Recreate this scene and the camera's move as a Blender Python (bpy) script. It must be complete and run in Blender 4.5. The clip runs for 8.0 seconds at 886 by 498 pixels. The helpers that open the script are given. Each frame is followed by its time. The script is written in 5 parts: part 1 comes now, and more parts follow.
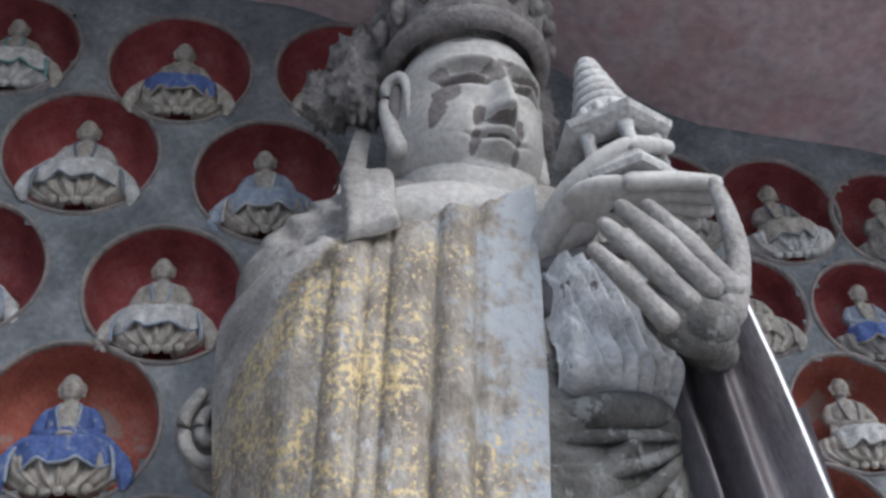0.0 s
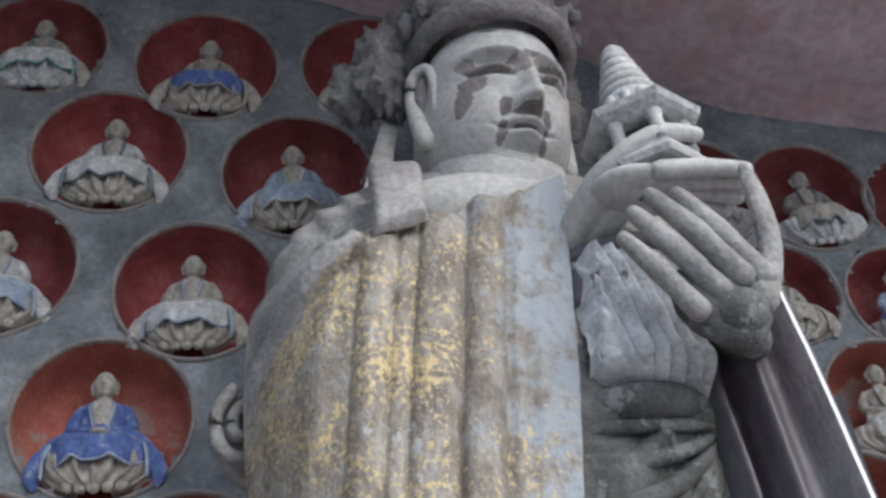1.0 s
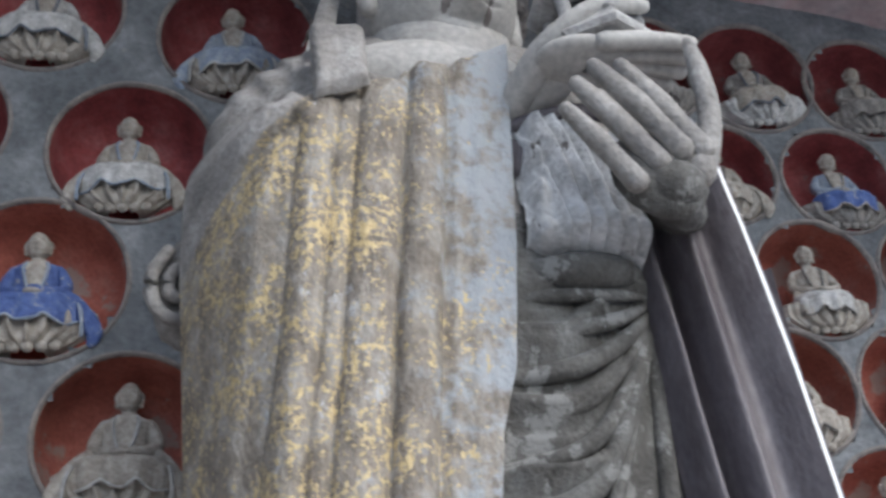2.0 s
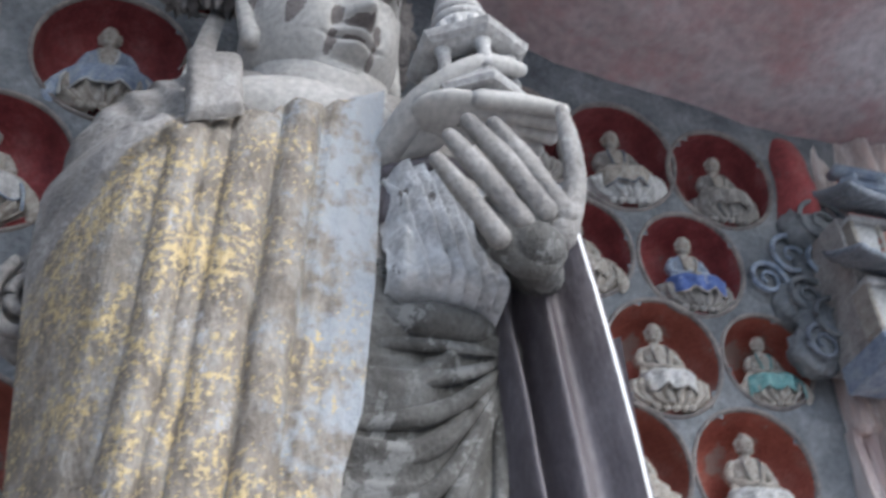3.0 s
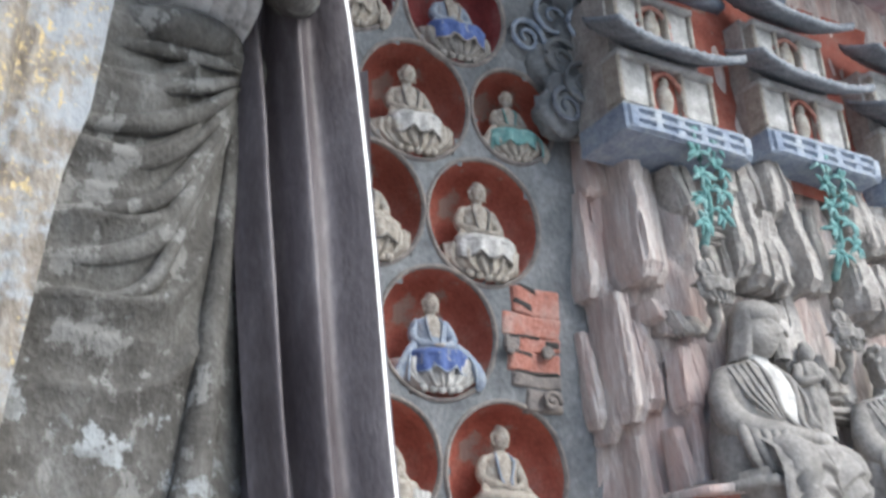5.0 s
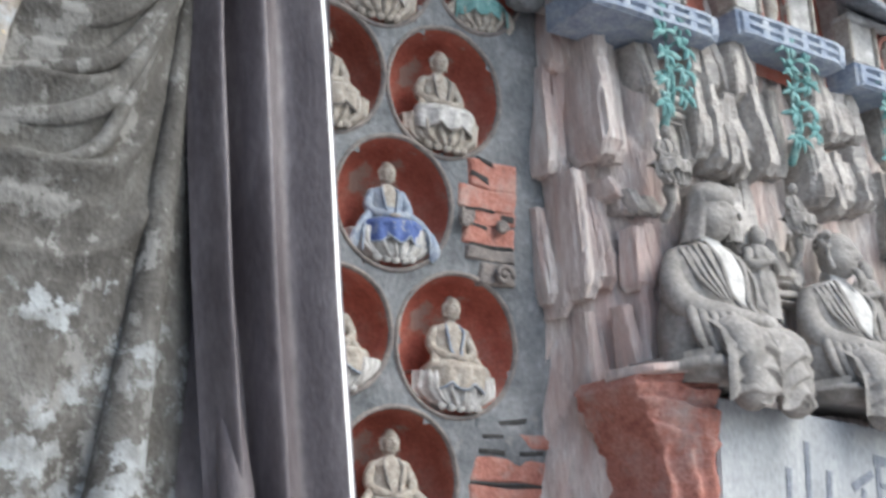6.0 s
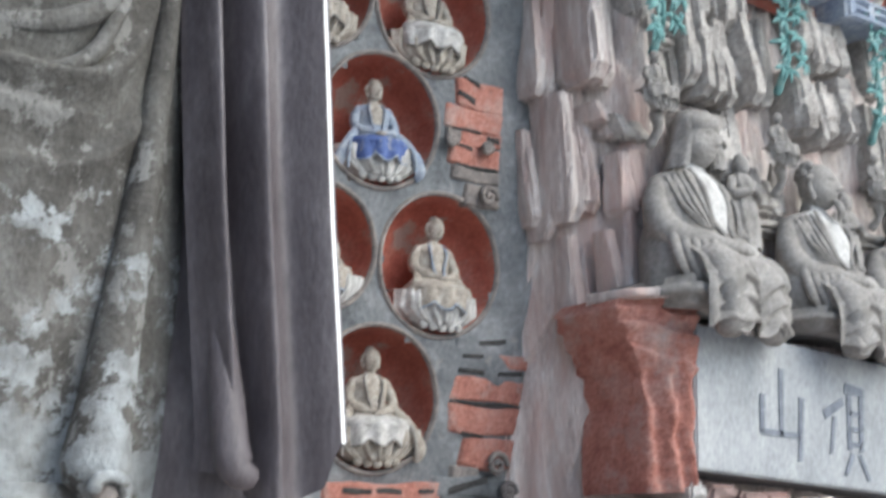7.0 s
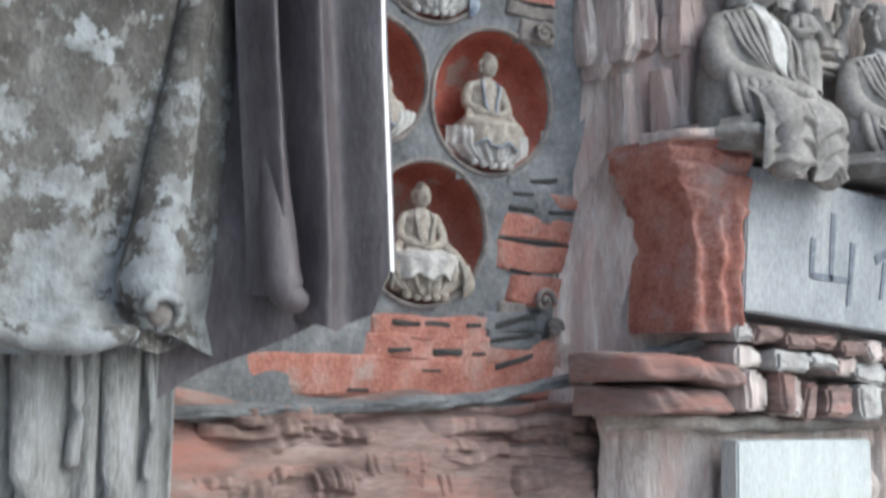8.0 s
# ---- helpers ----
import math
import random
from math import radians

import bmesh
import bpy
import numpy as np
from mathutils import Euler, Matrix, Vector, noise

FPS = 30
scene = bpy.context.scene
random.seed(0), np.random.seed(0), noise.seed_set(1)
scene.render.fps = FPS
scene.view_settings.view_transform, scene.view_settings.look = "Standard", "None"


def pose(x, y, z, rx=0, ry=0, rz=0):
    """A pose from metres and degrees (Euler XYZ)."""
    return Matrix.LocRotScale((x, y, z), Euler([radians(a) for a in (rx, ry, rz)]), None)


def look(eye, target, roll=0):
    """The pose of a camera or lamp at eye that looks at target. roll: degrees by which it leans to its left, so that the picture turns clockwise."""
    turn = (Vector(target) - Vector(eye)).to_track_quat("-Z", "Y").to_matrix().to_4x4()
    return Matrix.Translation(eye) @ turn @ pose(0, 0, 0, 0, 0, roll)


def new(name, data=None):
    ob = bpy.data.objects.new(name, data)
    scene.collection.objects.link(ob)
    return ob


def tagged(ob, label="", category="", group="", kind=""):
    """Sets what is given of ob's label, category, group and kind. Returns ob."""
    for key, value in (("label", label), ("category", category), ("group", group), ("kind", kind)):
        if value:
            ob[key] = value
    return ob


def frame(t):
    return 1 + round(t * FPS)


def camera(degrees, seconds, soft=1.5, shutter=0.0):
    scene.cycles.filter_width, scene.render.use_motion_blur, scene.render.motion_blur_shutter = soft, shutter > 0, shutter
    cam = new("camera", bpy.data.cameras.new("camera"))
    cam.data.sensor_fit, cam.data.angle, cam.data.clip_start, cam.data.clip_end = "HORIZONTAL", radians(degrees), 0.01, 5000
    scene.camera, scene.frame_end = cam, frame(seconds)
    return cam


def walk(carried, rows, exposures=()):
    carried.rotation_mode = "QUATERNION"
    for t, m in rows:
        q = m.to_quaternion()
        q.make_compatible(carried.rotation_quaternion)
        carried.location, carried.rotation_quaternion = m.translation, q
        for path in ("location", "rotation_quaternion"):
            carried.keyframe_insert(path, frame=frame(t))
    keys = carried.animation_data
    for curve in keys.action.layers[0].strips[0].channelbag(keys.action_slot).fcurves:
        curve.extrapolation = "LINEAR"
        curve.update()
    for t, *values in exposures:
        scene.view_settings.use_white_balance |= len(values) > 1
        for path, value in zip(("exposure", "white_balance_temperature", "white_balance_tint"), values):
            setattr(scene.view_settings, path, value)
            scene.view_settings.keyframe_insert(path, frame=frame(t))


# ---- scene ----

# ---- camera and its path ----
cam = camera(40.0, 8.0, soft=2.9, shutter=0.5)
ROWS = [
    (0.0, pose(-0.064, -0.071, 1.658, 131.00, 4.54, -7.79)),
    (0.5, pose(-0.054, -0.052, 1.670, 130.26, 3.94, -8.08)),
    (1.0, pose(-0.055, -0.053, 1.666, 130.82, 4.36, -6.08)),
    (1.5, pose(-0.059, -0.031, 1.645, 126.89, 5.38, -6.65)),
    (1.7, pose(-0.059, -0.023, 1.640, 125.26, 5.08, -7.43)),
    (2.8, pose(-0.030, 0.034, 1.571, 124.79, 4.36, -16.20)),
    (3.0, pose(-0.039, 0.040, 1.572, 127.15, 4.02, -18.02)),
    (3.5, pose(-0.020, -0.037, 1.579, 127.32, 3.72, -22.10)),
    (4.0, pose(0.010, -0.038, 1.584, 121.82, 3.85, -26.59)),
    (4.5, pose(0.064, 0.017, 1.530, 116.73, 4.04, -29.36)),
    (4.7, pose(0.059, 0.021, 1.532, 115.66, 3.73, -30.22)),
    (5.8, pose(0.090, 0.019, 1.590, 108.40, 1.95, -33.14)),
    (6.0, pose(0.094, 0.019, 1.596, 107.34, 1.69, -33.81)),
    (6.5, pose(0.119, 0.009, 1.598, 105.77, 0.65, -37.07)),
    (7.0, pose(0.017, 0.075, 1.597, 103.55, 0.55, -35.65)),
    (7.5, pose(0.022, 0.061, 1.589, 99.75, 0.35, -33.72)),
    (8.0, pose(0.030, 0.067, 1.544, 96.27, -1.04, -33.37)),
]
walk(cam, ROWS, exposures=[(0.0, 0.72, 5650, 7), (1.7, 0.68, 5700, 6), (3.0, 0.9, 5600, 7), (3.7, 1.0, 5600, 7), (4.5, 1.1, 5750, 5), (6.5, 1.05, 5900, 4), (8.0, 0.8, 5750, 2)])

# ---- daylight: overcast, from the open valley side ----
world = bpy.data.worlds.new("overcast_sky")
scene.world = world
world.use_nodes = True
wn = world.node_tree.nodes
wl = world.node_tree.links
wn.clear()
sky = wn.new("ShaderNodeTexSky")
sky.sky_type = "NISHITA"
sky.sun_disc = False
sky.sun_elevation = radians(42)
sky.sun_rotation = radians(150)
sky.air_density, sky.dust_density, sky.ozone_density = 1.0, 4.0, 1.0
back = wn.new("ShaderNodeBackground")
back.inputs["Strength"].default_value = 0.15
outw = wn.new("ShaderNodeOutputWorld")
wl.new(sky.outputs[0], back.inputs[0])
wl.new(back.outputs[0], outw.inputs[0])
sun_data = bpy.data.lights.new("sun", "SUN")
sun_data.energy, sun_data.angle, sun_data.color = 0.5, radians(70), (1.0, 0.98, 0.95)
sun = new("sun", sun_data)
sun.matrix_world = look((9, -16, 17), (1, 5, 4))


# ---- materials ----
def mat(name, cols, scale=3.0, rough=0.85, bump=0.3, fine=60.0, stretch=(1, 1, 1), metal=0.0, spots=None, spot_scale=6.0, spot_at=0.62, vary=0.0, spot_soft=0.02):
    """Mottled paint or stone: three colours mixed by two noises, with optional patches of a fourth."""
    m = bpy.data.materials.new(name)
    m.use_nodes = True
    nt = m.node_tree
    n, l = nt.nodes, nt.links
    bs = n["Principled BSDF"]
    co = n.new("ShaderNodeTexCoord")
    mp = n.new("ShaderNodeMapping")
    mp.inputs["Scale"].default_value = stretch
    l.new(co.outputs["Object"], mp.inputs["Vector"])
    big = n.new("ShaderNodeTexNoise")
    big.inputs["Scale"].default_value, big.inputs["Detail"].default_value, big.inputs["Roughness"].default_value = scale, 8, 0.65
    l.new(mp.outputs[0], big.inputs["Vector"])
    ramp = n.new("ShaderNodeValToRGB")
    e = ramp.color_ramp.elements
    e[0].position, e[1].position = 0.34, 0.66
    e[0].color, e[1].color = (*cols[0], 1), (*cols[-1], 1)
    if len(cols) > 2:
        mid = e.new(0.5)
        mid.color = (*cols[1], 1)
    l.new(big.outputs["Fac"], ramp.inputs[0])
    small = n.new("ShaderNodeTexNoise")
    small.inputs["Scale"].default_value, small.inputs["Detail"].default_value = fine, 6
    l.new(mp.outputs[0], small.inputs["Vector"])
    mul = n.new("ShaderNodeMix")
    mul.data_type, mul.blend_type = "RGBA", "OVERLAY"
    mul.inputs["Factor"].default_value = 0.45
    l.new(ramp.outputs[0], mul.inputs["A"])
    l.new(small.outputs["Fac"], mul.inputs["B"])
    last = mul.outputs["Result"]
    if spots:
        pn = n.new("ShaderNodeTexNoise")
        pn.inputs["Scale"].default_value, pn.inputs["Detail"].default_value, pn.inputs["Roughness"].default_value = spot_scale, 10, 0.7
        l.new(mp.outputs[0], pn.inputs["Vector"])
        pr = n.new("ShaderNodeMapRange")
        pr.inputs["From Min"].default_value, pr.inputs["From Max"].default_value = spot_at - spot_soft, spot_at + spot_soft
        l.new(pn.outputs["Fac"], pr.inputs["Value"])
        px = n.new("ShaderNodeMix")
        px.data_type = "RGBA"
        l.new(pr.outputs[0], px.inputs["Factor"])
        l.new(last, px.inputs["A"])
        px.inputs["B"].default_value = (*spots, 1)
        last = px.outputs["Result"]
    if vary:
        oi = n.new("ShaderNodeObjectInfo")
        hs = n.new("ShaderNodeHueSaturation")
        vr = n.new("ShaderNodeMapRange")
        vr.inputs["To Min"].default_value, vr.inputs["To Max"].default_value = 1 - vary, 1 + vary
        l.new(oi.outputs["Random"], vr.inputs["Value"])
        l.new(vr.outputs[0], hs.inputs["Value"])
        l.new(last, hs.inputs["Color"])
        last = hs.outputs["Color"]
    l.new(last, bs.inputs["Base Color"])
    bs.inputs["Roughness"].default_value, bs.inputs["Metallic"].default_value = rough, metal
    hgt = n.new("ShaderNodeMath")
    hgt.operation = "MULTIPLY_ADD"
    hgt.inputs[1].default_value = 0.5
    l.new(small.outputs["Fac"], hgt.inputs[0])
    l.new(big.outputs["Fac"], hgt.inputs[2])
    bp = n.new("ShaderNodeBump")
    bp.inputs["Strength"].default_value, bp.inputs["Distance"].default_value = bump, 0.05
    l.new(hgt.outputs[0], bp.inputs["Height"])
    l.new(bp.outputs[0], bs.inputs["Normal"])
    return m


def gilded(name):
    """Weathered grey-brown plaster on which torn leaf gold is left in flakes."""
    m = mat(name, [(0.145, 0.122, 0.098), (0.225, 0.198, 0.165), (0.32, 0.30, 0.27)], 9.0, 0.75, 0.5, 45, (1, 1, 0.6), spots=(0.38, 0.38, 0.38), spot_scale=5.0, spot_at=0.64)
    n, l = m.node_tree.nodes, m.node_tree.links
    bs = n["Principled BSDF"]
    base = bs.inputs["Base Color"].links[0].from_socket
    co = n.new("ShaderNodeTexCoord")
    a = n.new("ShaderNodeTexNoise")
    a.inputs["Scale"].default_value, a.inputs["Detail"].default_value, a.inputs["Roughness"].default_value = 34, 5, 0.66
    b = n.new("ShaderNodeTexNoise")
    b.inputs["Scale"].default_value, b.inputs["Detail"].default_value = 2.6, 3
    l.new(co.outputs["Object"], a.inputs["Vector"])
    l.new(co.outputs["Object"], b.inputs["Vector"])
    # more leaf is left on the breast side of the robe than along its outer edge
    sep = n.new("ShaderNodeSeparateXYZ")
    l.new(co.outputs["Object"], sep.inputs[0])
    band = n.new("ShaderNodeMapRange")
    band.inputs["From Min"].default_value, band.inputs["From Max"].default_value = 0.45, 1.15
    band.inputs["To Min"].default_value, band.inputs["To Max"].default_value = 0.12, -0.13
    l.new(sep.outputs["X"], band.inputs["Value"])
    # the outer part of the robe has weathered to a pale blue-grey
    pale = n.new("ShaderNodeMapRange")
    pale.inputs["From Min"].default_value, pale.inputs["From Max"].default_value = 0.55, 1.15
    pale.inputs["To Min"].default_value, pale.inputs["To Max"].default_value = -0.05, 0.19
    l.new(sep.outputs["X"], pale.inputs["Value"])
    pn = n.new("ShaderNodeTexNoise")
    pn.inputs["Scale"].default_value, pn.inputs["Detail"].default_value, pn.inputs["Roughness"].default_value = 5.5, 12, 0.72
    l.new(co.outputs["Object"], pn.inputs["Vector"])
    pa = n.new("ShaderNodeMath")
    l.new(pn.outputs["Fac"], pa.inputs[0])
    l.new(pale.outputs[0], pa.inputs[1])
    pk = n.new("ShaderNodeMapRange")
    pk.inputs["From Min"].default_value, pk.inputs["From Max"].default_value = 0.56, 0.68
    l.new(pa.outputs[0], pk.inputs["Value"])
    pm = n.new("ShaderNodeMix")
    pm.data_type = "RGBA"
    l.new(pk.outputs[0], pm.inputs["Factor"])
    l.new(base, pm.inputs["A"])
    pm.inputs["B"].default_value = (0.315, 0.335, 0.355, 1)
    base = pm.outputs["Result"]
    s1 = n.new("ShaderNodeMath")
    s1.operation = "ADD"
    l.new(b.outputs["Fac"], s1.inputs[0])
    l.new(band.outputs[0], s1.inputs[1])
    s0 = n.new("ShaderNodeMath")
    s0.operation = "MULTIPLY"
    s0.inputs[1].default_value = 0.55
    l.new(s1.outputs[0], s0.inputs[0])
    s2 = n.new("ShaderNodeMath")
    l.new(a.outputs["Fac"], s2.inputs[0])
    l.new(s0.outputs[0], s2.inputs[1])
    k = n.new("ShaderNodeMapRange")
    k.inputs["From Min"].default_value, k.inputs["From Max"].default_value = 0.855, 0.945
    l.new(s2.outputs[0], k.inputs["Value"])
    gx = n.new("ShaderNodeMix")
    gx.data_type = "RGBA"
    l.new(k.outputs[0], gx.inputs["Factor"])
    l.new(base, gx.inputs["A"])
    gx.inputs["B"].default_value = (0.50, 0.39, 0.20, 1)
    l.new(gx.outputs["Result"], bs.inputs["Base Color"])
    gm = n.new("ShaderNodeMath")
    gm.operation = "MULTIPLY"
    gm.inputs[1].default_value = 0.22
    l.new(k.outputs[0], gm.inputs[0])
    l.new(gm.outputs[0], bs.inputs["Metallic"])
    gr = n.new("ShaderNodeMapRange")
    gr.inputs["To Min"].default_value, gr.inputs["To Max"].default_value = 0.75, 0.40
    l.new(k.outputs[0], gr.inputs["Value"])
    l.new(gr.outputs[0], bs.inputs["Roughness"])
    return m


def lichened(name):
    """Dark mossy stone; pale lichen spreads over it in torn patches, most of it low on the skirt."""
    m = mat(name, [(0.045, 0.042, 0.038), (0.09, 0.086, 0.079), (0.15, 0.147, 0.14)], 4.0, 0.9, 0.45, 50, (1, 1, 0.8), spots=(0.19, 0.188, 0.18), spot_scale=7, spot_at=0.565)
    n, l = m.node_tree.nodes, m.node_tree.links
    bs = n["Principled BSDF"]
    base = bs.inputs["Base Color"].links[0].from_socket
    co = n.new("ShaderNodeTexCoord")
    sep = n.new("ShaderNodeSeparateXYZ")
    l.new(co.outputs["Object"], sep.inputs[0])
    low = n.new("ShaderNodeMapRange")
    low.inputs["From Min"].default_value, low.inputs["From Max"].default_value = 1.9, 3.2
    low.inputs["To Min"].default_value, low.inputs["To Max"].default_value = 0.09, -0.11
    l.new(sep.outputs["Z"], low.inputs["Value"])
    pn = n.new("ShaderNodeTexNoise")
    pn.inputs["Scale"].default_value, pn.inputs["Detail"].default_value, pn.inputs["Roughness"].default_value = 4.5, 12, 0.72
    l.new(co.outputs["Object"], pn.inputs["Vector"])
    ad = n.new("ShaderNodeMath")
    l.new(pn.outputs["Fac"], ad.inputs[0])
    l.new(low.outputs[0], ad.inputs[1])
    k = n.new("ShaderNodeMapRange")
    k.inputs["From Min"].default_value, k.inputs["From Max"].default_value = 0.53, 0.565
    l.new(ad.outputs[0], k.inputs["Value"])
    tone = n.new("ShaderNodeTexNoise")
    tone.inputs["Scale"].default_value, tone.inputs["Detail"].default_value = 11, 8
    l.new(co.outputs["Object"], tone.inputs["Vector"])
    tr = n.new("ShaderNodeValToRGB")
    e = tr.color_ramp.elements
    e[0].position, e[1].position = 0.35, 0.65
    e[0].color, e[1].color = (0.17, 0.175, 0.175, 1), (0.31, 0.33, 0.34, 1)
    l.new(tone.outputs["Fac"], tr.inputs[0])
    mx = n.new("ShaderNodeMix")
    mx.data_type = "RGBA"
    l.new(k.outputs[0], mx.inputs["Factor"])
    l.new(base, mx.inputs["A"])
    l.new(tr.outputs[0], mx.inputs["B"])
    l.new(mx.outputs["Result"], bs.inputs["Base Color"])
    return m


M_WALL = mat("grey_wall_paint", [(0.09, 0.098, 0.107), (0.155, 0.165, 0.176), (0.24, 0.25, 0.262)], 2.6, 0.9, 0.5, 25, spots=(0.24, 0.24, 0.235), spot_scale=5, spot_at=0.66)
M_RED = mat("red_niche_paint", [(0.26, 0.072, 0.052), (0.36, 0.108, 0.076), (0.38, 0.17, 0.135)], 3.0, 0.85, 0.3, 40, spots=(0.32, 0.225, 0.195), spot_scale=2.6, spot_at=0.585, vary=0.2)
# crimson of the upper niches, made darker for the shade under the ceiling
M_CRIM_SHADED = mat("shaded_crimson_paint", [(0.16, 0.033, 0.036), (0.235, 0.048, 0.05), (0.28, 0.095, 0.093)], 4.5, 0.85, 0.3, 40, spots=(0.20, 0.13, 0.125), spot_scale=3.5, spot_at=0.64, vary=0.2)
M_RIM = mat("niche_rim", [(0.12, 0.11, 0.11), (0.2, 0.18, 0.17), (0.27, 0.24, 0.22)], 6, 0.9, 0.4, 40)
M_CEIL = mat("ceiling_rock", [(0.345, 0.305, 0.31), (0.44, 0.345, 0.345), (0.49, 0.45, 0.455)], 0.9, 0.95, 0.4, 12, spots=(0.45, 0.25, 0.245), spot_scale=1.3, spot_at=0.6, spot_soft=0.10)
M_STONE = mat("weathered_stone", [(0.16, 0.15, 0.145), (0.25, 0.235, 0.22), (0.36, 0.345, 0.33)], 3.5, 0.85, 0.5, 35)
M_FACE = mat("smooth_grey_plaster", [(0.33, 0.32, 0.30), (0.40, 0.385, 0.36), (0.44, 0.43, 0.41)], 3.0, 0.75, 0.12, 30)
M_FLAKE = mat("bare_patch", [(0.16, 0.14, 0.13), (0.21, 0.19, 0.18)], 8, 0.9, 0.4, 40)
M_GOLD = gilded("gilded_robe")
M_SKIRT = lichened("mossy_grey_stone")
M_DARK = mat("dark_purple_paint", [(0.06, 0.05, 0.056), (0.105, 0.092, 0.10), (0.17, 0.155, 0.163)], 2.2, 0.55, 0.2, 40, (1.3, 1.3, 0.5))
M_EDGE_LIT = mat("skylit_white_edge", [(0.75, 0.74, 0.74), (0.82, 0.82, 0.82)], 4, 0.7, 0.2, 40)
M_CROWN = mat("dark_crown", [(0.11, 0.10, 0.098), (0.185, 0.17, 0.163), (0.27, 0.25, 0.235)], 9, 0.8, 0.6, 40)
M_PAG = mat("pale_stone", [(0.26, 0.25, 0.24), (0.38, 0.37, 0.36), (0.50, 0.50, 0.49)], 7, 0.8, 0.4, 40)
M_PLEAT = mat("pale_grey_pleats", [(0.17, 0.17, 0.165), (0.26, 0.265, 0.265), (0.34, 0.35, 0.355)], 5, 0.85, 0.5, 40, (2, 2, 0.5))
M_LAPEL = mat("chipped_white_drapery", [(0.34, 0.335, 0.33), (0.52, 0.52, 0.515), (0.66, 0.66, 0.66)], 7, 0.8, 0.4, 40, spots=(0.13, 0.115, 0.105), spot_scale=6, spot_at=0.62)
M_BLUE = mat("blue_paint", [(0.05, 0.08, 0.22), (0.075, 0.12, 0.31), (0.14, 0.19, 0.35)], 9, 0.8, 0.3, 40, spots=(0.3, 0.3, 0.32), spot_scale=9, spot_at=0.60)
M_LBLUE = mat("faded_blue_paint", [(0.18, 0.22, 0.30), (0.27, 0.315, 0.39), (0.36, 0.39, 0.43)], 8, 0.85, 0.3, 40)
M_TURQ = mat("turquoise_paint", [(0.10, 0.22, 0.22), (0.15, 0.31, 0.305), (0.24, 0.36, 0.355)], 8, 0.85, 0.3, 40)
M_FIG = mat("figure_stone", [(0.24, 0.21, 0.18), (0.35, 0.32, 0.28), (0.46, 0.43, 0.39)], 9, 0.85, 0.4, 50)
M_WHITE = mat("worn_white_paint", [(0.29, 0.285, 0.275), (0.43, 0.425, 0.415), (0.57, 0.57, 0.565)], 8, 0.85, 0.3, 50)
M_ROCK = mat("pinkish_rock", [(0.42, 0.365, 0.345), (0.56, 0.505, 0.48), (0.67, 0.63, 0.605)], 5, 0.95, 0.6, 24, (2.6, 2.6, 0.5), spots=(0.54, 0.41, 0.375), spot_scale=1.4, spot_at=0.57, spot_soft=0.08)
M_GREY = mat("grey_carved_stone", [(0.25, 0.23, 0.215), (0.355, 0.335, 0.315), (0.46, 0.44, 0.42)], 3.5, 0.85, 0.6, 30)
M_CARVED = mat("smooth_carved_stone", [(0.17, 0.16, 0.15), (0.255, 0.242, 0.23), (0.34, 0.325, 0.31)], 4, 0.8, 0.3, 40)
M_ORANGE = mat("orange_red_paint", [(0.27, 0.105, 0.08), (0.37, 0.165, 0.13), (0.40, 0.235, 0.20)], 5, 0.9, 0.4, 40, spots=(0.36, 0.28, 0.255), spot_scale=3.5, spot_at=0.60, spot_soft=0.08)
M_PLAQ = mat("grey_plaque_stone", [(0.22, 0.235, 0.25), (0.29, 0.305, 0.32), (0.36, 0.375, 0.385)], 3, 0.8, 0.2, 40, (1, 1, 0.5))
M_CHAR = mat("blue_grey_lettering", [(0.125, 0.14, 0.17), (0.20, 0.22, 0.26)], 8, 0.85, 0.2, 40)
M_PALE = mat("whitewashed_board", [(0.42, 0.46, 0.46), (0.54, 0.58, 0.58)], 3, 0.8, 0.15, 40, (3, 3, 0.5))
M_FOOT = mat("red_washed_rock", [(0.13, 0.095, 0.087), (0.23, 0.165, 0.15), (0.32, 0.26, 0.245)], 3.5, 0.95, 0.5, 26, (0.5, 0.5, 2.2), spots=(0.33, 0.165, 0.135), spot_scale=1.8, spot_at=0.57, spot_soft=0.08)
# near-black that stands for shade inside recesses
M_RECESS_SHADE = mat("recess_shade", [(0.03, 0.03, 0.03), (0.06, 0.06, 0.06)], 8, 0.95, 0.3, 30)
M_ROOF = mat("blue_grey_tile_paint", [(0.15, 0.165, 0.19), (0.22, 0.24, 0.27), (0.30, 0.32, 0.35)], 5, 0.9, 0.4, 40)
M_GROUND = mat("paving_stone", [(0.30, 0.295, 0.285), (0.38, 0.375, 0.365), (0.46, 0.455, 0.445)], 1.5, 0.9, 0.4, 12)


# ---- shape helpers ----
def finish(name, bm, mats, smooth=True):
    if not isinstance(mats, (list, tuple)):
        mats = [mats]
    bmesh.ops.recalc_face_normals(bm, faces=bm.faces)
    me = bpy.data.meshes.new(name)
    bm.to_mesh(me)
    bm.free()
    for m in mats:
        me.materials.append(m)
    for p in me.polygons:
        p.use_smooth = smooth
    return new(name, me)


def part(name, bm, material, parent, label="", smooth=True):
    ob = finish(name, bm, material, smooth)
    ob.parent = parent
    if label:
        tagged(ob, label)
    return ob


def empty(name, x=0, y=0, z=0, rz=0):
    ob = new(name)
    ob.matrix_world = pose(x, y, z, 0, 0, rz)
    return ob


